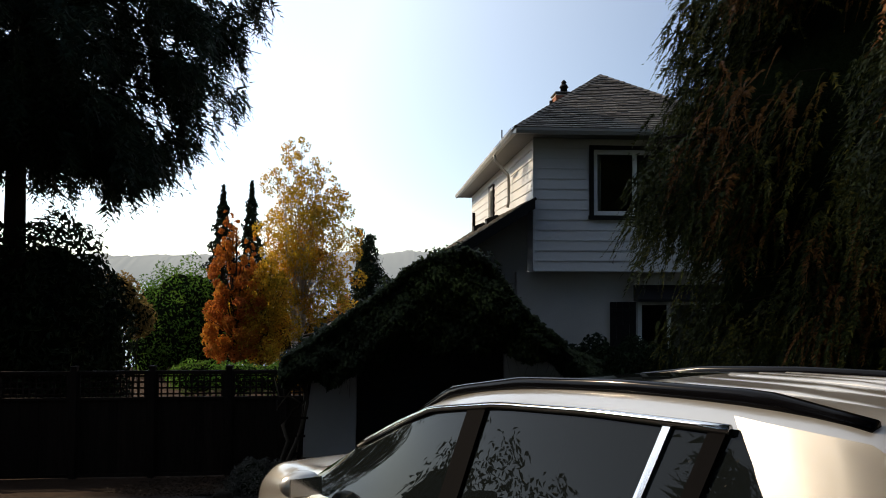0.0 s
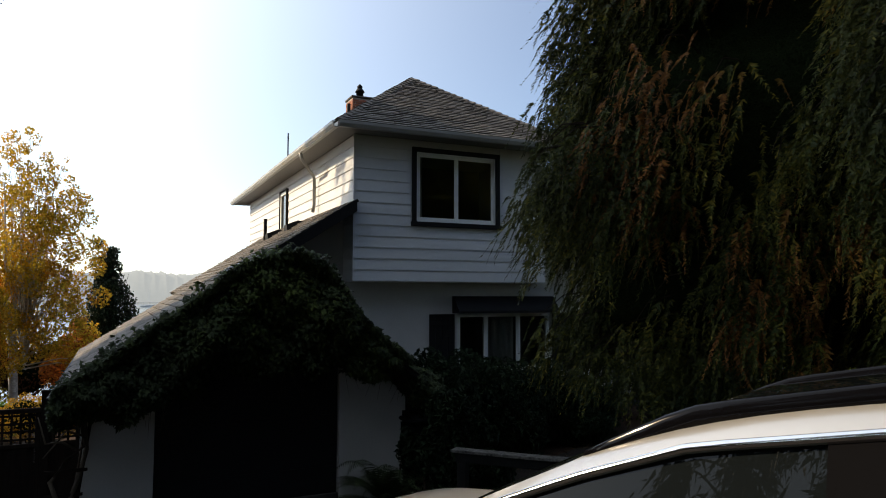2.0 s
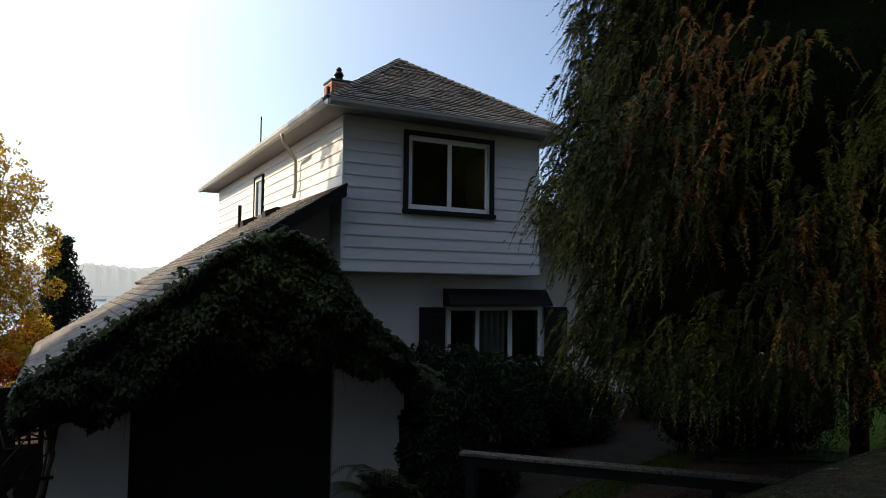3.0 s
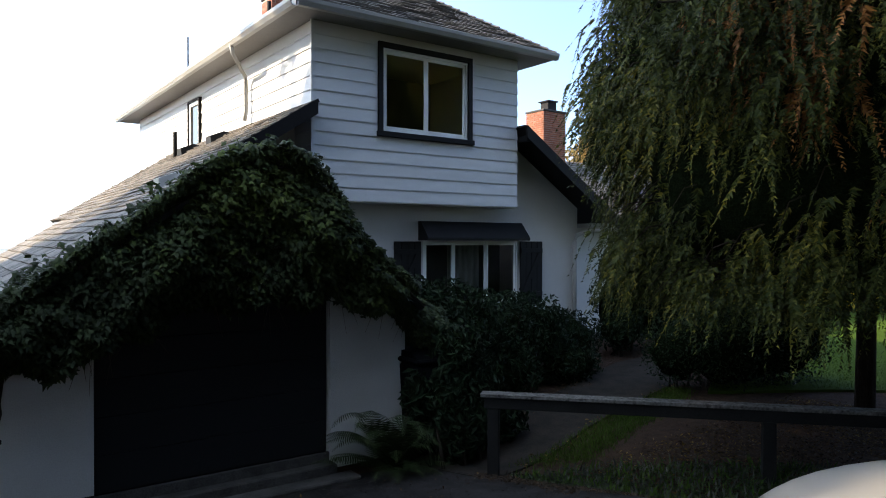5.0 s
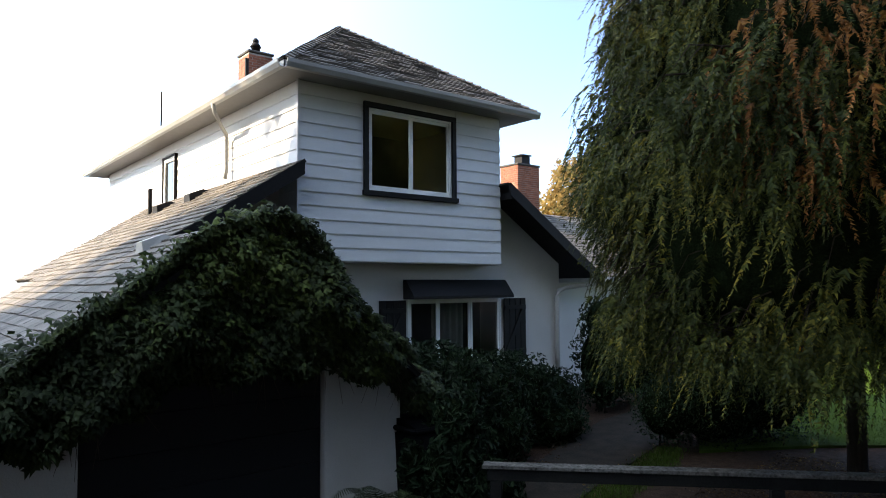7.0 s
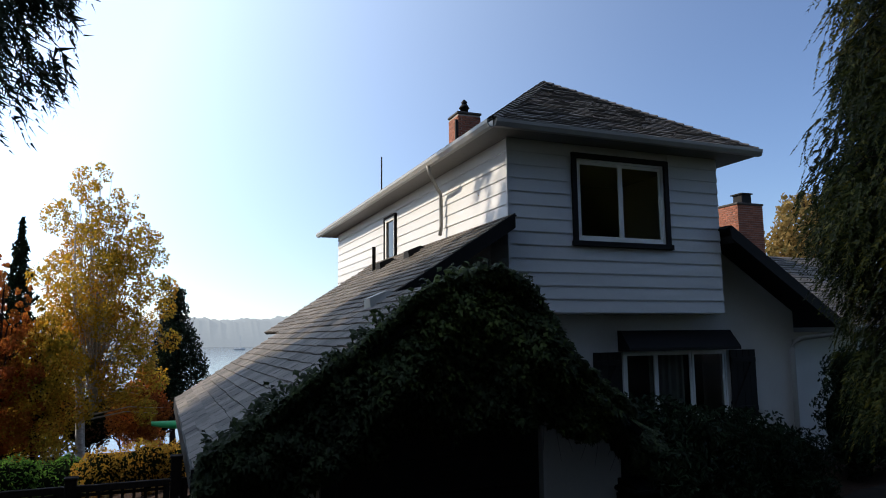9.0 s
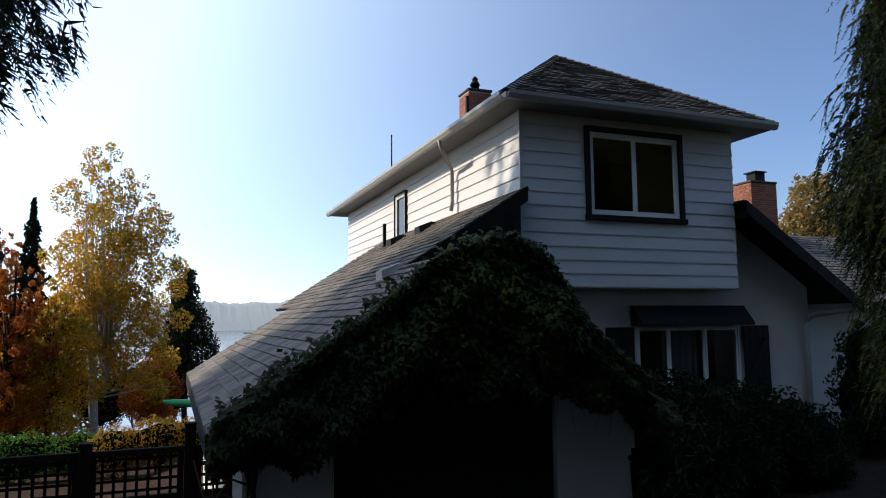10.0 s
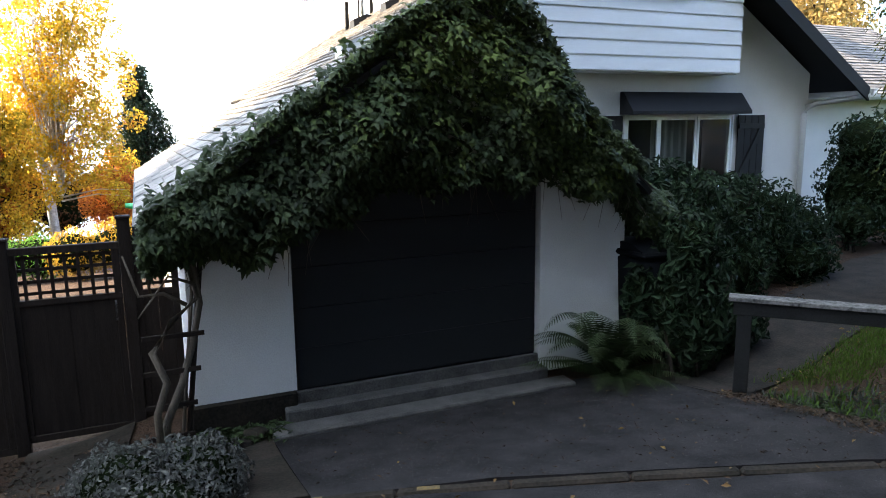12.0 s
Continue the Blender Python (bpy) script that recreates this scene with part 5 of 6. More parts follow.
broad_tree((-5.1, 40.0), 11.6, heap(-5.5, 40, 0.0, 10.0, 2.9, 64, 2, share=0.52) + heap(-4.0, 40.3, -1.4, 8.8, 2.4, 56, 5, share=0.52), 34000, 0.12, M["birch_leaf"], "tall yellow birch with twin pale trunks", 2, "birch_bark", 0.16, "birch_tree", shell=0.45)
broad_tree((-8.2, 37.0), 8.6, heap(-8.5, 37, -2.2, 5.6, 1.8, 60, 4, 0.62, share=0.5) + heap(-7.5, 37.3, -2.2, 4.2, 1.5, 40, 14, 0.5, share=0.5), 19000, 0.12, M["orange_leaf"], "orange autumn tree among shrubs", 1, "bark", 0.12, "autumn_tree")
broad_tree((-6.9, 37.5), 6, heap(-6.7, 37.5, -2.6, 3.6, 1.8, 18, 6), 13000, 0.12, M["birch_leaf"], "small golden autumn tree", 1, "bark", 0.1, "autumn_tree")
broad_tree((-3.2, 43.0), 5, heap(-3.0, 43.0, -3.0, 1.0, 1.5, 14, 16), 9000, 0.12, M["orange_leaf"], "low rusty autumn tree", 1, "bark", 0.1, "autumn_tree")
broad_tree((-1.6, 47.0), 9, heap(-1.8, 47, -1.8, 5.2, 1.9, 18, 9), 14000, 0.15, M["dark_conifer"], "dark pine beside the lake", 1, "bark", 0.15, "pine_tree")
broad_tree((35.0, 37.0), 13, heap(35, 37, 2, 10.6, 4.2, 30, 12), 16000, 0.27, M["brown_leaf"], "tall tan-leaved oak behind the house", 1, "bark", 0.3, "oak_tree")


def spire(at, top, r, label, seed):
    g = ground_z(*at)
    t = thing("fir_tree", (at[0], at[1], g), label, "tree")
    bm = bmesh.new()
    tube(bm, [(at[0], at[1], g - 0.2), (at[0], at[1], top)], [0.2, 0.02], 8)
    part("trunk", bm, M["bark"], t)
    n = 3000
    f = RNG.random(n) ** 0.7
    a = RNG.random(n) * 6.283
    k = r * f * (0.75 + 0.25 * np.sin(f * 60)) * RNG.uniform(0.5, 1, n)
    c = np.stack([at[0] + k * np.cos(a), at[1] + k * np.sin(a), top - f * (top - g - 0.8) - k * 0.3], axis=1)
    v, fc = leaves(c, np.stack([np.cos(a), np.sin(a), 0.4 + 0 * a], axis=1), 0.4, 0.3, 0.5, 0.35)
    part_mesh("crown", mesh_of("crown", v, fc), M["dark_conifer"], t)


spire((-10.9, 45.5), 7.9, 3.0, "slim dark fir spire", 1)
spire((-9.0, 45.0), 8.1, 2.8, "slim dark fir spire", 2)


# ---- shrubs, hedges, creeper ----
def shrub(name, blobs, n, leaf, mat, label, category="shrub", stems=True, droop=0.3, narrow=0.45, shell=0.6, ragged=0.7):
    cx, cy = np.mean([b[0] for b in blobs]), np.mean([b[1] for b in blobs])
    t = thing(name, (cx, cy, ground_z(cx, cy)), label, category)
    cloud("leaves", blobs, n, leaf, mat, t, droop, narrow, shell, ragged=ragged)
    rnd = random.Random(int(cx * 10))
    bm = bmesh.new()
    for b in blobs:
        for k in range(5):
            p = Vector((b[0] + rnd.gauss(0, .45) * b[3], b[1] + rnd.gauss(0, .45) * b[4], b[2] + rnd.uniform(-.2, .8) * b[5]))
            a = Vector((b[0] + rnd.gauss(0, .12), b[1] + rnd.gauss(0, .12), ground_z(b[0], b[1]) - 0.05))
            tube(bm, [a, a.lerp(p, 0.5) + Vector((rnd.gauss(0, .08), 0, 0.05)), p], [0.025, 0.018, 0.006], 5)
    tagged(part("stem_mass", bm, M["bark"], t), kind="stuff")
    # added dark cores stand in for the shade inside the bush
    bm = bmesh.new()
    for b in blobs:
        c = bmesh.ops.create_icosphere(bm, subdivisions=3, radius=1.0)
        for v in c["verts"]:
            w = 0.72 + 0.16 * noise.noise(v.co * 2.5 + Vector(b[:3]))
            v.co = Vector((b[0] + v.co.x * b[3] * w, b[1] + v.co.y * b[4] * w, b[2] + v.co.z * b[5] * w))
    tagged(part("shade_core", bm, M["core"], t, "", True), kind="stuff")
    return t


shrub("rhododendron", [(4.2, 14.5, 0.05, 1.0, 1.0, 1.0), (5.3, 14.9, 0.05, 1.0, 1.0, 0.95), (4.4, 13.7, -0.6, 0.85, 0.65, 0.8), (4.05, 13.15, -0.2, 0.45, 0.5, 0.7), (3.85, 12.75, -0.65, 0.42, 0.36, 0.75), (3.85, 12.9, 0.15, 0.42, 0.4, 0.4), (3.66, 12.62, -0.72, 0.34, 0.3, 0.6), (3.42, 12.68, -0.5, 0.2, 0.22, 0.5), (3.18, 12.92, -0.42, 0.2, 0.16, 0.42), (4.6, 12.95, -0.95, 0.6, 0.35, 0.4)], 15000, 0.13, M["laurel"], "dark leathery rhododendron against the house wall")
shrub("rhododendron", [(6.4, 15.2, -0.15, 1.1, 0.9, 0.95), (7.5, 15.5, -0.2, 1.1, 0.9, 0.9), (5.9, 14.4, -0.6, 1.0, 0.6, 0.65)], 6500, 0.12, M["laurel"], "dark shrub below the front window")
shrub("shrub", [(9.0, 15.9, -0.5, 1.0, 0.7, 0.75), (8.2, 15.0, -0.8, 0.9, 0.6, 0.45)], 3200, 0.11, M["laurel"], "low green shrub at the house corner")
shrub("shrub", [(12.5, 17.0, 0.1, 1.1, 0.8, 1.1), (12.3, 16.8, 1.1, 0.8, 0.7, 0.7), (13.2, 16.4, 0.2, 1.2, 0.9, 1.3), (14.4, 16.6, 0.4, 1.3, 0.9, 1.5), (11.6, 16.4, -0.5, 0.7, 0.6, 0.5)], 6500, 0.13, M["laurel"], "dark shrub beside the entrance")
shrub("boxwood_hedge", [(10.4, 12.7, -0.3, 1.3, 1.0, 1.0), (11.6, 12.4, -0.2, 1.2, 1.0, 1.0), (9.5, 13.2, -0.4, 0.8, 0.7, 0.7)], 9000, 0.07, M["laurel"], "clipped dark hedge along the path", "hedge")
shrub("silver_shrub", [(-2.28, 11.75, -1.02, 0.45, 0.42, 0.38), (-1.82, 11.8, -1.03, 0.42, 0.4, 0.34), (-2.12, 11.45, -1.05, 0.52, 0.36, 0.3)], 11000, 0.042, M["silver"], "low grey-leaved shrub at the kerb", narrow=0.6)
shrub("laurel_hedge", [(-9.3, 19.5, 0.8, 1.9, 1.6, 3.2), (-8.5, 20.2, 0.2, 1.2, 1.3, 2.5), (-11.4, 19, 1.0, 1.9, 1.6, 3.4)], 14000, 0.2, M["dark_conifer"], "tall dark hedge behind the fence", "hedge", shell=0.72)
# added out of view to keep bright low sky out of the car's glass
shrub("unseen_hedge", [(-14.5, 3 + 2.2 * i, 1.0 - 0.25 * i, 1.6, 1.8, 5.6) for i in range(6)], 14000, 0.24, M["dark_conifer"], "unseen tall hedge standing in for the dark trees mirrored in the car glass", "hedge")
shrub("round_bush", [(-12.4, 42.5, -0.6, 2.9, 2.6, 3.8), (-10.9, 42.0, -1.4, 1.9, 1.8, 3.0), (-14.0, 42.2, -1.2, 2.0, 1.8, 3.4)], 9000, 0.2, M["hedge_green"], "large rounded green bush near the lake")
shrub("rust_bush", [(-10.3, 27.0, 1.5, 0.8, 0.7, 0.9), (-9.7, 27.3, 0.6, 0.7, 0.6, 0.8), (-10.9, 27.2, 0.9, 0.7, 0.7, 1.1)], 2600, 0.16, M["brown_leaf"], "rusty brown bush behind the fence")
shrub("thicket", [(-15 + 1.55 * i, 46.5 + 0.6 * (i % 3), -2.2 + 0.5 * (i % 2), 1.5, 1.2, 2.4 - 0.12 * i) for i in range(9)], 12000, 0.2, M["rust_leaf"], "dark rusty thicket behind the birch", "shrubs")
shrub("golden_hedge", [(-3.9, 29.5, -2.0, 0.9, 0.7, 0.8), (-2.7, 29.3, -1.85, 1.0, 0.7, 0.85), (-1.6, 29.2, -1.85, 0.9, 0.7, 0.8)], 6000, 0.09, M["gold_leaf"], "clipped golden hedge in sunlight", "hedge")
shrub("low_shrub", [(-6.6, 30.5, -2.2, 1.3, 0.8, 0.8), (-5.0, 30.4, -2.2, 1.2, 0.8, 0.7), (-8.4, 31, -2.2, 1.4, 0.9, 0.8)], 5000, 0.11, M["hedge_green"], "low mixed green shrubs")
shrub("far_hedge", [(16 + 1.6 * i, 26 - 1.1 * i, 0.3, 1.6, 1.3, 1.5) for i in range(13)], 13000, 0.16, M["birch_leaf"], "sunlit yellow-green hedge across the lawn", "hedge")


# creeper over the garage gable
IVY_TOP = [(-2.15, 0.66), (-1.5, 1.14), (-0.9, 1.56), (-0.3, 2.02), (0.2, 2.42), (0.8, 2.74), (1.3, 2.82), (1.75, 2.62), (2.05, 2.24), (2.4, 1.72), (2.8, 1.34), (3.3, 0.98), (4.0, 0.7)]
IVY_LOW = [(-2.15, 0.45), (-1.7, 0.36), (-1.2, 0.38), (-0.7, 0.54), (-0.4, 0.68), (-0.1, 0.80), (0.2, 0.92), (1.0, 0.95), (1.9, 0.95), (2.2, 0.85), (2.6, 0.8), (3.0, 0.7), (3.4, 0.35), (4.0, 0.0)]


def along(poly, x):
    return np.interp(x, [p[0] for p in poly], [p[1] for p in poly])


def creeper_leaves(centres, outward, size):
    """Three-pointed leaves that lie like shingles, tips out and down; verts and faces."""
    n = len(centres)
    nrm = unit(outward + 0.33 * RNG.normal(size=(n, 3)))
    tip = np.array([0.0, -0.75, -0.7]) + 0.5 * RNG.normal(size=(n, 3))
    tip = unit(tip - (tip * nrm).sum(1, keepdims=True) * nrm)
    side = np.cross(nrm, tip)
    s = size * RNG.uniform(0.55, 1.3, size=(n, 1))
    v = np.stack([centres - tip * s * 0.45, centres + side * s * 0.42 + tip * s * 0.02 - nrm * s * 0.10, centres + side * s * 0.17 + tip * s * 0.12, centres + tip * s * 0.62 - nrm * s * 0.16,
                  centres - side * s * 0.17 + tip * s * 0.12, centres - side * s * 0.42 + tip * s * 0.02 - nrm * s * 0.10, centres + nrm * s * 0.06], axis=1).reshape(-1, 3)
    base = 7 * np.arange(n)[:, None]
    f = np.concatenate([base + np.array(q) for q in ((0, 1, 6), (1, 2, 6), (2, 3, 6), (3, 4, 6), (4, 5, 6), (5, 0, 6))], axis=1).reshape(-1, 3)
    return v, f


def creeper():
    t = thing("creeper", (-1.85, 13.2, -1.4), "dense green creeper over the garage gable and roof", "climbing plant")
    n = 18500
    x = RNG.uniform(-2.06, 4.0, n)
    lo, hi = along(IVY_LOW, x) + 0.15 * np.sin(x * 7) * RNG.random(n), along(IVY_TOP, x)
    f = RNG.random(n)
    z = lo + (hi - lo) * f
    bulge = 0.18 + 0.30 * np.sin(np.pi * np.clip(f * 0.85 + 0.1, 0, 1)) + 0.12 * np.sin(x * 3.1 + z) * np.cos(z * 4.3 - x) + 0.07 * np.sin(x * 9.0 + 3 * z) * np.sin(z * 11.0)
    y = 13.2 - bulge + RNG.uniform(-0.02, 0.22, n) + 0.35 * np.maximum(0, x - 2.6)
    c = np.stack([x, y, z], axis=1)
    o = unit(np.stack([0.35 * np.sin(x * 3), -0.55 + 0 * x, 0.9 + 0.4 * f ** 3], axis=1))
    m = 7500
    x2 = RNG.uniform(-2.04, 3.2, m)
    hi2 = along(IVY_TOP, x2)
    depth = np.where(x2 < 0.4, 0.45, 0.45 + 0.3 * np.clip((x2 - 0.4) / 1.0, 0, 1))
    g = RNG.random(m) ** 1.5
    y2 = 12.85 + g * depth
    roof = np.where(x2 < 1.1, 0.77 + SL * (x2 + 2.01), lower_roof_z(1.1) - (x2 - 1.1) * 0.88)
    z2 = np.maximum(roof + 0.03, hi2 * (1 - g) + (roof + 0.03) * g) + RNG.uniform(-0.06, 0.08, m) * (1 - 0.6 * g) + 0.06 * np.sin(x2 * 5) * np.cos(y2 * 4)
    c2 = np.stack([x2, y2, z2], axis=1)
    o2 = unit(np.stack([-0.4 + 0 * x2, -0.4 + 0 * x2, 1 + 0 * x2], axis=1))
    # stray shoots along the upper edge and out over the shingles
    shoots, ways = [], []
    for k in range(90):
        sx = RNG.uniform(-2.0, 2.7)
        back = RNG.uniform(0.0, 1.0) * (0.8 if sx < 0.4 else 0.4)
        p0 = np.array([sx, 12.9 + back, max(along(IVY_TOP, sx) * (1 if back < 0.5 else 0) + RNG.uniform(-0.1, 0.1), (0.80 + SL * (sx + 2.01) if sx < 1.1 else 0) + 0.08)])
        dv = unit(np.array([RNG.normal(-0.2, 0.5), RNG.normal(-0.1, 0.5), RNG.uniform(0.2, 1.0)]))
        for j in range(9):
            s = j / 9
            shoots.append(p0 + dv * RNG.uniform(0.12, 0.30) * s + RNG.normal(0, 0.03, 3) - np.array([0, 0, 0.14 * s * s]))
            ways.append(unit(dv * 0.3 + np.array([0, -0.3, 0.8])))
    v, fc = creeper_leaves(np.concatenate([c, c2, np.array(shoots)]), np.concatenate([o, o2, np.array(ways)]), 0.118)
    part_mesh("leaves", mesh_of("leaves", v, fc), M["ivy"], t, "layered pointed green leaves")
    bm = bmesh.new()
    rnd = random.Random(2)
    tube(bm, [(-2.0, 13.1, -1.5), (-1.96, 13.1, -1.08), (-1.80, 13.12, -0.72), (-1.68, 13.15, -0.35), (-1.60, 13.15, 0.0), (-1.64, 13.15, 0.45), (-1.3, 13.1, 0.8)], [0.045, 0.042, 0.036, 0.032, 0.03, 0.028, 0.015], 7)
    tube(bm, [(-2.02, 13.0, -1.45), (-2.03, 13.02, -0.95), (-1.93, 13.0, -0.66), (-2.03, 13.02, -0.38), (-1.85, 13.05, -0.12), (-1.62, 13.1, 0.06), (-1.7, 13.1, 0.5)], [0.035, 0.035, 0.034, 0.034, 0.03, 0.026, 0.02], 7)
    tube(bm, [(-1.72, 13.05, 0.02), (-1.9, 13.0, 0.15), (-2.1, 13.02, 0.14), (-2.2, 13.05, 0.5)], [0.022, 0.018, 0.014, 0.008], 6)
    tube(bm, [(-1.64, 13.05, 0.2), (-1.85, 13.0, 0.3), (-2.0, 13.0, 0.1), (-2.12, 13.0, -0.05)], [0.016, 0.014, 0.01, 0.005], 5)
    tube(bm, [(-2.0, 13.02, 0.12), (-2.02, 13.0, 0.35), (-1.95, 13.0, 0.6)], [0.012, 0.010, 0.006], 5)
    for k in range(30):
        x = rnd.uniform(-1.8, 3.2)
        z = along(IVY_LOW, x) + 0.2
        tube(bm, [(x, 13.05, z), (x + rnd.uniform(-.1, .1), 12.95, z - rnd.uniform(0.1, 0.3)), (x + rnd.uniform(-.15, .15), 12.98, z - rnd.uniform(0.3, 0.6))], [0.005, 0.004, 0.002], 3)
    tagged(part("stem_mass", bm, M["vine"], t, "twisted grey-brown vine stems", True), kind="stuff")


creeper()


def fern(at, r, n, label):
    g = ground_z(*at)
    t = thing("fern", (at[0], at[1], g), label, "fern")
    rnd = random.Random(int(at[0] * 100))
    for k in range(n):
        a = k * 2.399 + rnd.uniform(-.2, .2)
        d = Vector((math.cos(a), math.sin(a), 0))
        s = d.cross(Vector((0, 0, 1)))
        ln = r * rnd.uniform(0.75, 1.15)
        up = rnd.uniform(0.4, 1.85)
        bm = bmesh.new()
        prev = None
        for j in range(37):
            f = j / 36
            p = Vector((at[0], at[1], g)) + d * ln * f + Vector((0, 0, ln * (up * 1.35 * f - up * 0.95 * f * f)))
            w = 0.135 * math.sin(math.pi * min(1, 0.2 + f * 0.8)) * ln * 1.2 + 0.01
            if prev is not None:
                q = p - prev
                for sg in (1, -1):
                    tip = prev + s * sg * w + q * 1.8 + Vector((0, 0, -w * 0.3))
                    bm.faces.new([bm.verts.new(v) for v in (prev, prev + q * 0.6, tip + q * 0.1, tip - q * 0.1)])
            prev = p
        part("frond", bm, M["fern"], t)
    return t


fern((2.88, 12.95), 1.0, 52, "large green sword fern beside the garage")
fern((3.9, 13.2), 0.7, 14, "small sword fern below the shrubs")


# ---- fence, gate, rail, small things ----
def lattice_panel(parent, x0, x1, y, z0, z1, step=0.118):
    k = 0
    x = x0 + step / 2
    while x < x1:
        part("lattice_slat", blocks((x - 0.016, x + 0.016, y - 0.008, y, z0, z1)), M["wood_dark"], parent)
        x += step
    z = z0 + step / 2
    while z < z1:
        part("lattice_slat", blocks((x0, x1, y + 0.001, y + 0.009, z - 0.016, z + 0.016)), M["wood_dark"], parent)
        z += step


def fence_bay(name, x0, x1, y, top, bottom, parent, label):
    """A framed bay of boards with a lattice above; the frame is the part, boards and slats hang on it."""
    bm = blocks((x0, x1, y - 0.035, y + 0.035, top - 0.07, top), (x0, x1, y - 0.03, y + 0.03, top - 0.58, top - 0.52), (x0, x1, y - 0.03, y + 0.03, bottom + 0.02, bottom + 0.09),
                (x0, x0 + 0.07, y - 0.028, y + 0.028, bottom + 0.09, top - 0.07), (x1 - 0.07, x1, y - 0.028, y + 0.028, bottom + 0.09, top - 0.07), bevel=0.005)
    t = part(name, bm, M["wood_dark"], parent, label)
    lattice_panel(t, x0 + 0.07, x1 - 0.07, y, top - 0.52, top - 0.07)
    n = max(2, round((x1 - x0 - 0.14) / 0.19))
    w = (x1 - x0 - 0.14) / n
    for i in range(n):
        a = x0 + 0.07 + i * w
        part("board", blocks((a + 0.0003, a + w - 0.0003, y - 0.012 - 0.004 * (i % 2), y + 0.012, bottom + 0.09, top - 0.58), bevel=0.0015), M["wood_dark"], t)
    return t


gate = thing("gate", (-2.76, 14.3, -1.55), "dark wooden garden gate with lattice top", "gate")
fence_bay("gate_leaf", -3.24, -2.263, 14.3, 0.45, -1.55, gate, "")
bm = bmesh.new()
tube(bm, [(-2.33, 14.25, -0.35), (-2.33, 14.21, -0.32), (-2.33, 14.21, -0.18), (-2.33, 14.25, -0.15)], 0.01, 6)
part("latch", bm, M["gloss_black"], gate, "black iron latch")
fence = thing("fence", (-5.5, 14.3, -1.7), "dark stained wooden fence with lattice top", "fence")
for i in range(5):
    a = -3.32 - i * 1.5
    fence_bay("panel", a - 1.42, a - 0.02, 14.32, 0.45, -1.65, fence, "")
fence_bay("panel", -2.139, -1.72, 14.3, 0.45, -1.55, fence, "")
for i, x in enumerate([-2.2] + [-3.28 - 1.5 * k for k in range(6)]):
    top = 0.68 if i == 0 else 0.52
    post = part("post", blocks((x - 0.06, x + 0.06, 14.24, 14.36, -2.0, top), bevel=0.008), M["wood_dark"], fence)
    part("post_cap", blocks((x - 0.07, x + 0.07, 14.23, 14.37, top, top + 0.03), bevel=0.008), M["wood_dark"], post)


def trellis():
    t = thing("trellis", (-1.85, 13.2, -1.4), "weathered wooden ladder trellis leaning on the garage", "trellis")
    for dx, r, mat in ((0.0, 0.024, "wood_dark"), (-0.055, 0.016, "vine")):
        bm = bmesh.new()
        tube(bm, [(-1.80 + dx, 13.15, -1.45), (-1.56 + dx, 13.22, 0.42)], r, 4)
        part("upright", bm, M[mat], t)
    for z, x0, x1 in ((-0.27, -2.11, -1.58), (-0.60, -2.12, -1.63), (-0.92, -2.13, -1.68), (-1.22, -2.14, -1.72)):
        part("rung", blocks((x0, x1, 13.1, 13.125, z - 0.022, z + 0.022), bevel=0.004), M["wood_dark"], t)


trellis()


def guard_rail():
    A, d = Vector((3.49, 11.88, 0)), Vector((0.677, -0.736, 0))
    ang = math.degrees(math.atan2(d.y, d.x))
    t = thing("guard_rail", (3.6, 11.76, -1.2), "black painted timber rail with worn top", "railing")
    m = pose(A.x, A.y, -0.2, 0, 0, ang)
    part("top_board", blocks((0, 7.2, -0.10, 0.10, -0.045, 0.0), bevel=0.006, m=m), M["rail_top"], t, "worn flaking top board")
    part("side_board", blocks((0.05, 7.2, -0.06, -0.02, -0.19, -0.047), bevel=0.006, m=m), M["rail_wood"], t)
    part("side_board", blocks((0.05, 7.2, 0.02, 0.06, -0.19, -0.047), bevel=0.006, m=m), M["rail_wood"], t)
    for r in (0.16, 3.4, 6.6):
        g = ground_z(A.x + d.x * r, A.y + d.y * r)
        part("post", blocks((r - 0.072, r + 0.072, -0.066, 0.066, g + 0.2 - 0.3, -0.192), bevel=0.008, m=m), M["rail_wood"], t)
        part("post_base", blocks((r - 0.12, r + 0.12, -0.12, 0.12, g + 0.2 - 0.2, g + 0.2 + 0.03), bevel=0.025, m=m), M["path"], t)


guard_rail()


def kayak():
    t = thing("kayak", (-2.2, 38.0, -1.8), "green plastic kayak on a wooden rack", "kayak")
    n = 14
    bm = bmesh.new()
    prev = None
    for k in range(n + 1):
        f = k / n * 2 - 1
        w = 0.32 * (1 - f * f) ** 0.6 + 0.01
        ring = [bm.verts.new((-0.80 + f * 1.85, 38.0 + w * math.cos(a) , -1.62 + 0.12 * f * f + 0.2 * (1 - 0.5 * f * f) * math.sin(a))) for a in [j * math.pi / 5 for j in range(10)]]
        if prev:
            for j in range(10):
                bm.faces.new((prev[j], ring[j], ring[(j + 1) % 10], prev[(j + 1) % 10]))
        prev = ring
    bmesh.ops.recalc_face_normals(bm, faces=bm.faces)
    part("hull", bm, M["kayak"], t, "", True)
    r = thing("kayak_rack", (-2.2, 38.0, -3.5), "plain wooden kayak rack", "rack")
    for x in (-1.85, 0.15):
        part("trestle", blocks((x - 0.05, x + 0.05, 37.7, 38.3, -4.2, -1.83)), M["wood_dark"], r)


kayak()


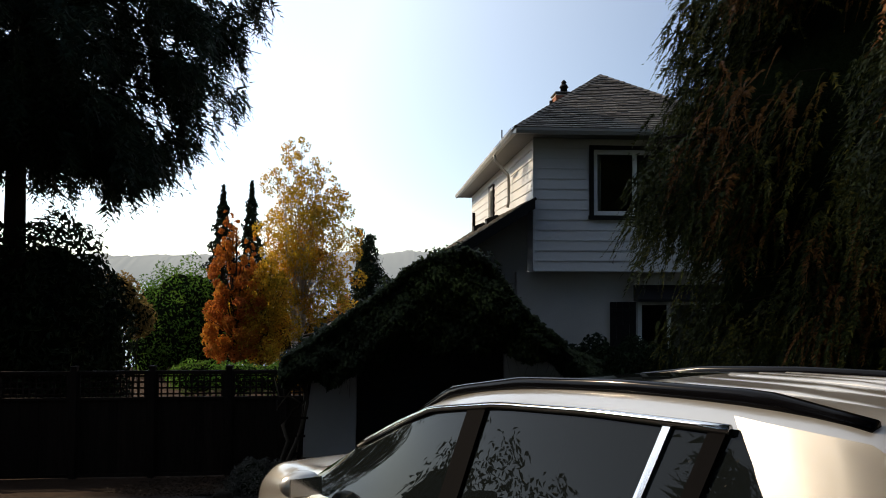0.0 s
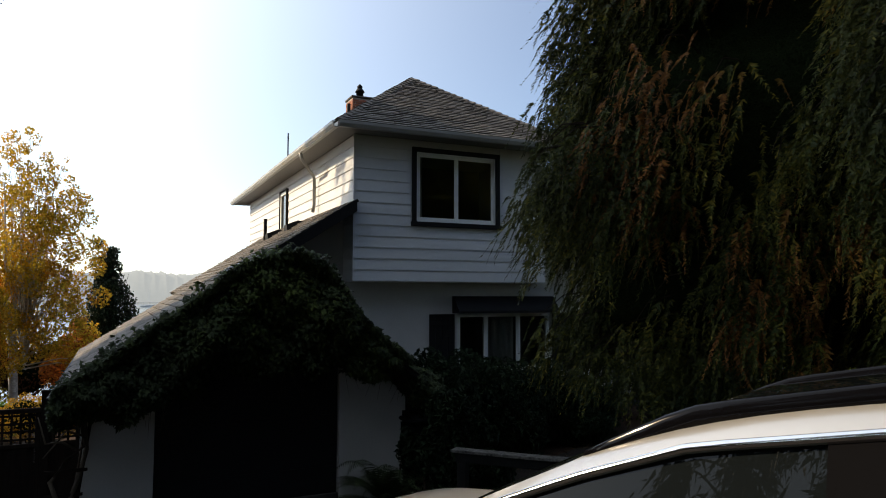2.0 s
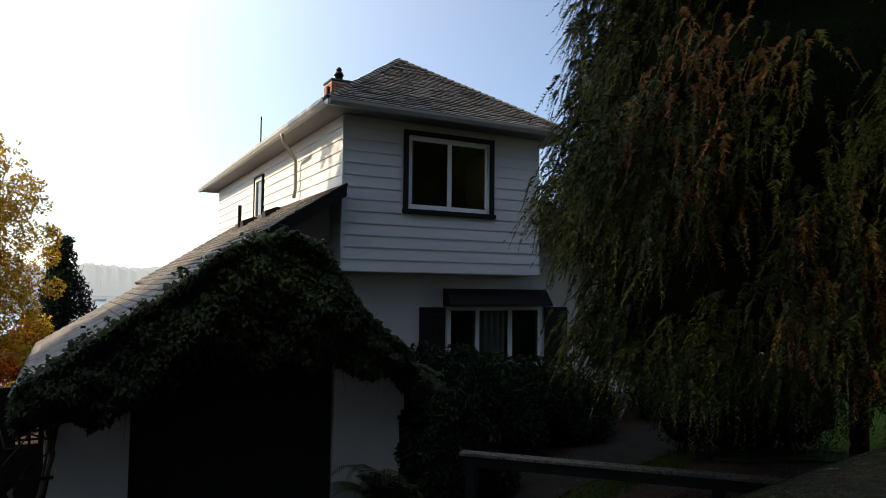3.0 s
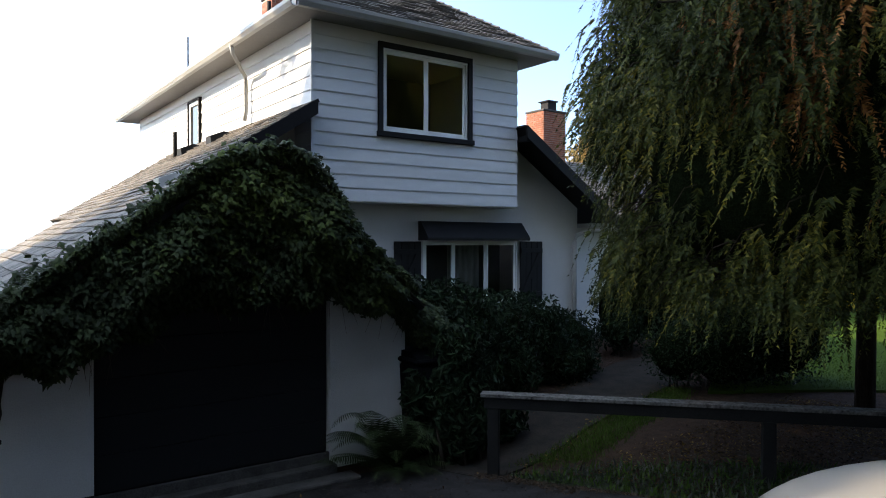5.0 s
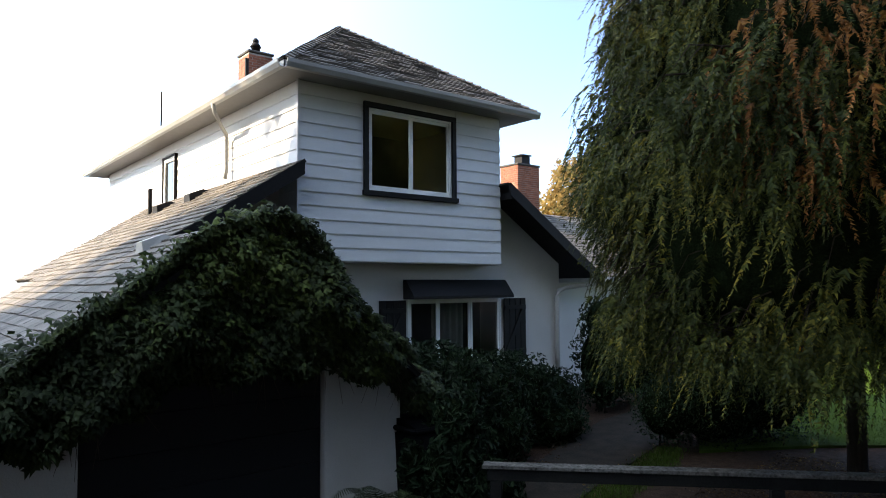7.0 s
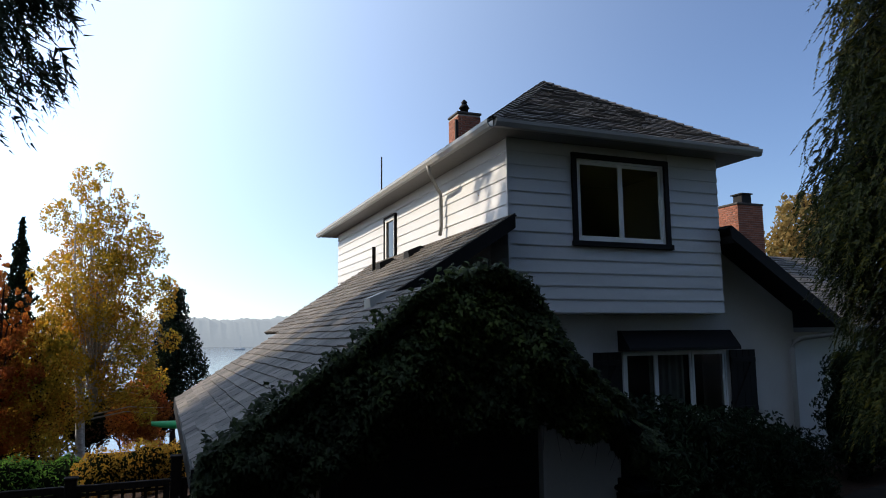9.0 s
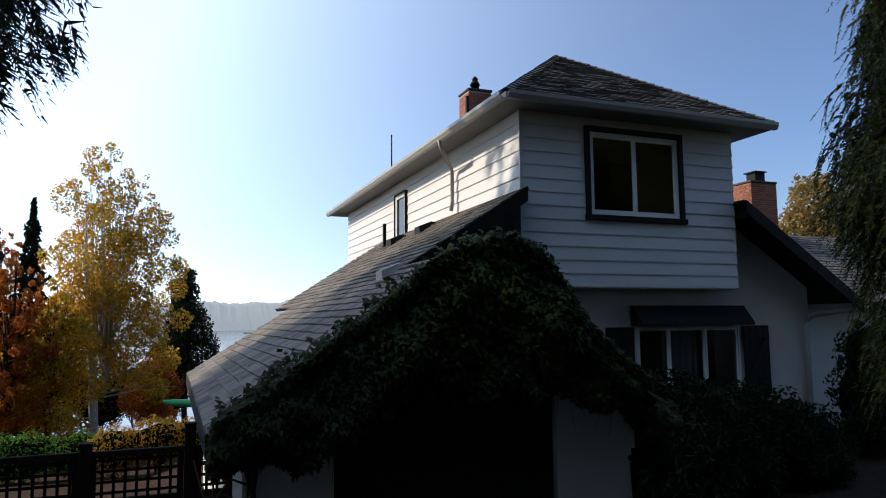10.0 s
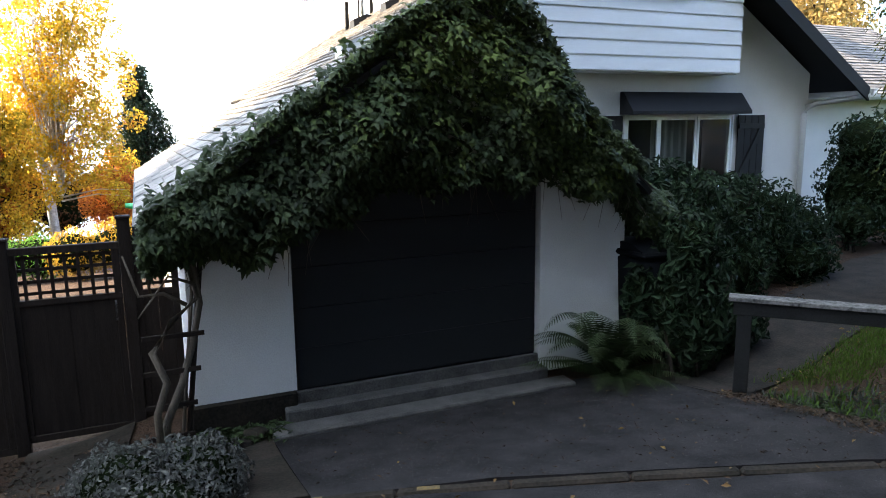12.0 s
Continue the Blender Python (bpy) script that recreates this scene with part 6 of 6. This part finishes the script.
def rock(x, y, r, seed):
    z = ground_z(x, y)
    bm = bmesh.new()
    for v in bmesh.ops.create_icosphere(bm, subdivisions=3, radius=1.0)["verts"]:
        w = r * (1 + 0.28 * noise.noise(v.co * 1.4 + Vector((seed, 0, 0))) + 0.08 * noise.noise(v.co * 5))
        v.co = Vector((x + v.co.x * w * 1.25, y + v.co.y * w, z + r * 0.25 + v.co.z * w * 0.7))
    return tagged(part("rock", bm, M["path"], None, "", True), "dark weathered stone on the bare soil", "rock", "stones along the bed")


for n_rock, (x, y, r) in enumerate([(-2.62, 11.1, 0.13), (-2.15, 12.95, 0.14), (-1.62, 12.95, 0.12), (-1.35, 12.9, 0.1), (-1.2, 13.05, 0.13), (-1.45, 12.62, 0.09)]):
    rock(x, y, r, 3.0 * n_rock)
bm = bmesh.new()
tube(bm, [(-0.1, 13.3, 0.98), (0.9, 13.28, 0.985), (2.05, 13.3, 1.01)], 0.0035, 4)
part("support_wire", bm, M["gutter"], house, "thin wire strung over the garage door")


def wheelie_bin():
    t = thing("wheelie_bin", (3.5, 13.2, -1.3), "black plastic wheeled bin beside the garage", "bin")
    bm = bmesh.new()
    lo = [(-0.24, -0.26), (0.24, -0.26), (0.24, 0.26), (-0.24, 0.26)]
    hi = [(-0.31, -0.34), (0.31, -0.34), (0.31, 0.34), (-0.31, 0.34)]
    a = [bm.verts.new((3.5 + x, 13.2 + y, -1.25)) for x, y in lo]
    b = [bm.verts.new((3.5 + x, 13.2 + y, 0.02)) for x, y in hi]
    bm.faces.new(a)
    bm.faces.new(b)
    for i in range(4):
        bm.faces.new((a[i], a[(i + 1) % 4], b[(i + 1) % 4], b[i]))
    bmesh.ops.recalc_face_normals(bm, faces=bm.faces)
    bmesh.ops.bevel(bm, geom=bm.edges[:], offset=0.03, segments=2, affect="EDGES")
    part("body", bm, M["bin"], t, "", True)
    part("lid", blocks((3.16, 3.84, 12.83, 13.57, 0.021, 0.09), bevel=0.025), M["bin"], t)
    bm = bmesh.new()
    prism(bm, [(12.9, 0.09), (13.53, 0.09), (13.53, 0.18), (13.15, 0.17)], "x", 3.22, 3.78)
    part("lid", bm, M["bin"], t)
    bm = bmesh.new()
    tube(bm, [(3.2, 13.62, 0.0), (3.8, 13.62, 0.0)], 0.018, 8)
    part("handle", bm, M["bin"], t)
    for x in (3.2, 3.76):
        bm = bmesh.new()
        tube(bm, [(x, 13.45, -1.2), (x + 0.05, 13.45, -1.2)], 0.12, 14)
        part("wheel", bm, M["rubber"], t)


wheelie_bin()


def entry_handrail():
    t = thing("handrail", (11.3, 18.3, -1.0), "thin black iron handrail by the entrance", "handrail")
    bm = bmesh.new()
    tube(bm, [(11.2, 17.6, -1.2), (11.2, 17.6, 0.0), (11.25, 17.7, 0.08), (11.8, 18.6, 0.1), (11.85, 18.7, 0.0), (11.85, 18.7, -1.2)], 0.018, 6)
    part("bar", bm, M["gloss_black"], t, "", True)
    for k in range(5):
        f = (k + 1) / 6
        bm = bmesh.new()
        tube(bm, [(11.2 + 0.65 * f, 17.6 + 1.1 * f, -1.2), (11.2 + 0.65 * f, 17.6 + 1.1 * f, 0.08)], 0.009, 5)
        part("baluster", bm, M["gloss_black"], t)


entry_handrail()


def in_outline(x, y, poly):
    inside = np.zeros(len(x), bool)
    for (x0, y0), (x1, y1) in zip(poly, poly[1:] + poly[:1]):
        cross = ((y0 > y) != (y1 > y)) & (x < (x1 - x0) * (y - y0) / (y1 - y0 + 1e-9) + x0)
        inside ^= cross
    return inside


def scatter(name, poly, n, size, mat, label, category, upright=0.0, narrow=0.5, lift=0.03):
    """Small leaves or blades strewn inside an outline on the ground."""
    xs, ys = [p[0] for p in poly], [p[1] for p in poly]
    x, y = RNG.uniform(min(xs), max(xs), n), RNG.uniform(min(ys), max(ys), n)
    keep = in_outline(x, y, poly)
    x, y = x[keep] + RNG.normal(0, 0.07, keep.sum()), y[keep] + RNG.normal(0, 0.07, keep.sum())
    z = np.array([ground_z(a, b) for a, b in zip(x, y)]) + lift
    m = len(x)
    if upright:
        lean = unit(np.stack([RNG.normal(0, .35, m), RNG.normal(0, .35, m), np.ones(m)], axis=1))
        side = unit(np.cross(lean, RNG.normal(size=(m, 3))))
        h = (size * RNG.uniform(0.5, 1.3, m))[:, None]
        c = np.stack([x, y, z], axis=1)
        w = side * size * narrow * 0.12
        bend = unit(RNG.normal(size=(m, 3))) * h * 0.25
        v = np.stack([c - w, c + w, c + lean * h * 0.6 + w * 0.7 + bend * 0.3, c + lean * h * 0.6 - w * 0.7 + bend * 0.3, c + lean * h + bend], axis=1).reshape(-1, 3)
        b = 5 * np.arange(m)[:, None]
        f = [tuple(q) for q in (b + np.array([0, 1, 2, 3])).tolist()] + [tuple(q) for q in (b + np.array([3, 2, 4])).tolist()]
        me = bpy.data.meshes.new(name)
        me.from_pydata(v.tolist(), [], f)
    else:
        z = z + RNG.random(m) * size * 0.5
        v, f = leaves(np.stack([x, y, z], axis=1), np.tile([0, 0, 1.0], (m, 1)), size, 0.0, 0.35, narrow)
        me = mesh_of(name, v, f)
    return tagged(part_mesh(name, me, mat), label, category, kind="stuff")


BED = [(3.75, 11.6), (3.55, 10.8), (3.9, 10.0), (4.9, 9.3), (6.2, 8.6), (6.8, 9.2), (5.6, 10.4), (4.7, 11.3)]
scatter("ground_cover", BED, 5200, 0.07, M["fern"], "low leafy ground cover below the rail", "ground cover", 0, 0.5, 0.05)
scatter("ground_cover_blades", BED, 1800, 0.11, M["silver"], "tufts of strappy grey-green leaves below the rail", "ground cover", 1, 1.0)
scatter("ground_cover_blades", BED, 1500, 0.13, M["grass_blade"], "tufts of strappy green leaves below the rail", "ground cover", 1, 0.8)
DRIVE = [(-1.0, 11.5), (0.2, 10.9), (2.4, 9.7), (3.3, 10.4), (3.2, 12.5), (2.4, 12.75), (-1.0, 12.75)]
scatter("grit", DRIVE, 6500, 0.007, M["grit"], "fine pale grit on the asphalt", "grit", 0, 0.9, 0.036)
scatter("grit", [(-6, 8.5), (2.0, 6.5), (2.3, 9.2), (-0.4, 10.6), (-1.8, 11.0), (-6, 11.6)], 5000, 0.008, M["grit"], "fine pale grit on the road", "grit", 0, 0.9, 0.026)
scatter("needles", DRIVE, 900, 0.035, M["chips"], "strewn brown needles on the drive", "leaf litter", 0, 0.2, 0.036)
scatter("mulch_chips", [(3.4, 11.4), (3.2, 10.0), (6.5, 6.4), (11, 8), (10.5, 11.5), (6, 11.2)], 9000, 0.05, M["litter"], "brown bark chips and dry leaves", "leaf litter", 0, 0.4, 0.02)
scatter("verge_grass", [(4.2, 11.95), (4.9, 11.35), (6.2, 11.7), (8.2, 12.3), (9.4, 12.9), (9.2, 13.2), (7.0, 12.55), (5.0, 11.95)], 22000, 0.075, M["grass_blade"], "short grass along the path", "grass", 1, 0.6)
scatter("lawn_grass", [(9.5, 12.6), (11.5, 11.4), (15, 8.5), (16, 13), (13.6, 15.0)], 16000, 0.06, M["grass_blade"], "short blades of the lawn", "grass", 1, 0.6)
scatter("leaf_litter", [(3.4, 11.4), (3.2, 10.0), (6.5, 6.4), (11, 8), (10.5, 11.5), (6, 11.2)], 6000, 0.055, M["chips"], "fallen brown leaves on the mulch", "leaf litter", 0, 0.55, 0.02)
scatter("leaf_litter", [(-1.0, 11.6), (0.2, 10.6), (2.6, 9.2), (3.4, 10.4), (3.2, 12.6), (2.4, 12.9), (-1.0, 12.9)], 45, 0.045, M["litter"], "few fallen leaves on the drive", "leaf litter", 0, 0.55, 0.045)
scatter("leaf_litter", [(-1.9, 11.25), (-0.2, 10.65), (1.6, 9.7), (1.5, 9.55), (-0.4, 10.6), (-1.9, 11.1)], 200, 0.05, M["litter"], "yellow leaves along the kerb", "leaf litter", 0, 0.6, 0.05)
scatter("leaf_litter", [(-3.6, 11.2), (-1.6, 11.4), (-1.2, 13.2), (-3.4, 14.1), (-5, 13)], 900, 0.05, M["chips"], "fallen leaves on the bare soil", "leaf litter", 0, 0.55, 0.03)
scatter("leaf_litter", [(3.3, 11.75), (5.0, 12.05), (7.2, 12.75), (10.0, 13.65), (10.0, 13.35), (7.2, 12.45), (5.0, 11.75), (3.6, 11.45)], 900, 0.055, M["litter"], "dead leaves along the path's edge", "leaf litter", 0, 0.55, 0.05)
scatter("leaf_litter", [(3.4, 13.1), (6.0, 13.8), (8.6, 15.0), (8.8, 14.7), (6.2, 13.4), (3.4, 12.7)], 700, 0.055, M["litter"], "dead leaves below the shrubs", "leaf litter", 0, 0.55, 0.05)
scatter("bark_chips", [(2.9, 9.9), (3.7, 9.4), (4.4, 9.3), (4.4, 10.6), (3.9, 11.5), (3.45, 11.9), (3.1, 11.6), (3.15, 10.4)], 2600, 0.045, M["chips"], "brown bark chips spilling onto the drive", "bark mulch", 0, 0.5, 0.035)
scatter("bark_chips", [(-3.9, 11.3), (-2.9, 11.2), (-2.7, 12.2), (-3.2, 14.0), (-4.6, 14.0), (-5.2, 12.5)], 2200, 0.045, M["chips"], "brown bark chips beside the gate walk", "bark mulch", 0, 0.5, 0.03)
scatter("weed_tufts", [(-1.9, 12.8), (-0.9, 12.95), (-0.9, 13.25), (-1.9, 13.25)], 700, 0.09, M["fern"], "small weeds along the footing", "weeds", 0, 0.5, 0.05)
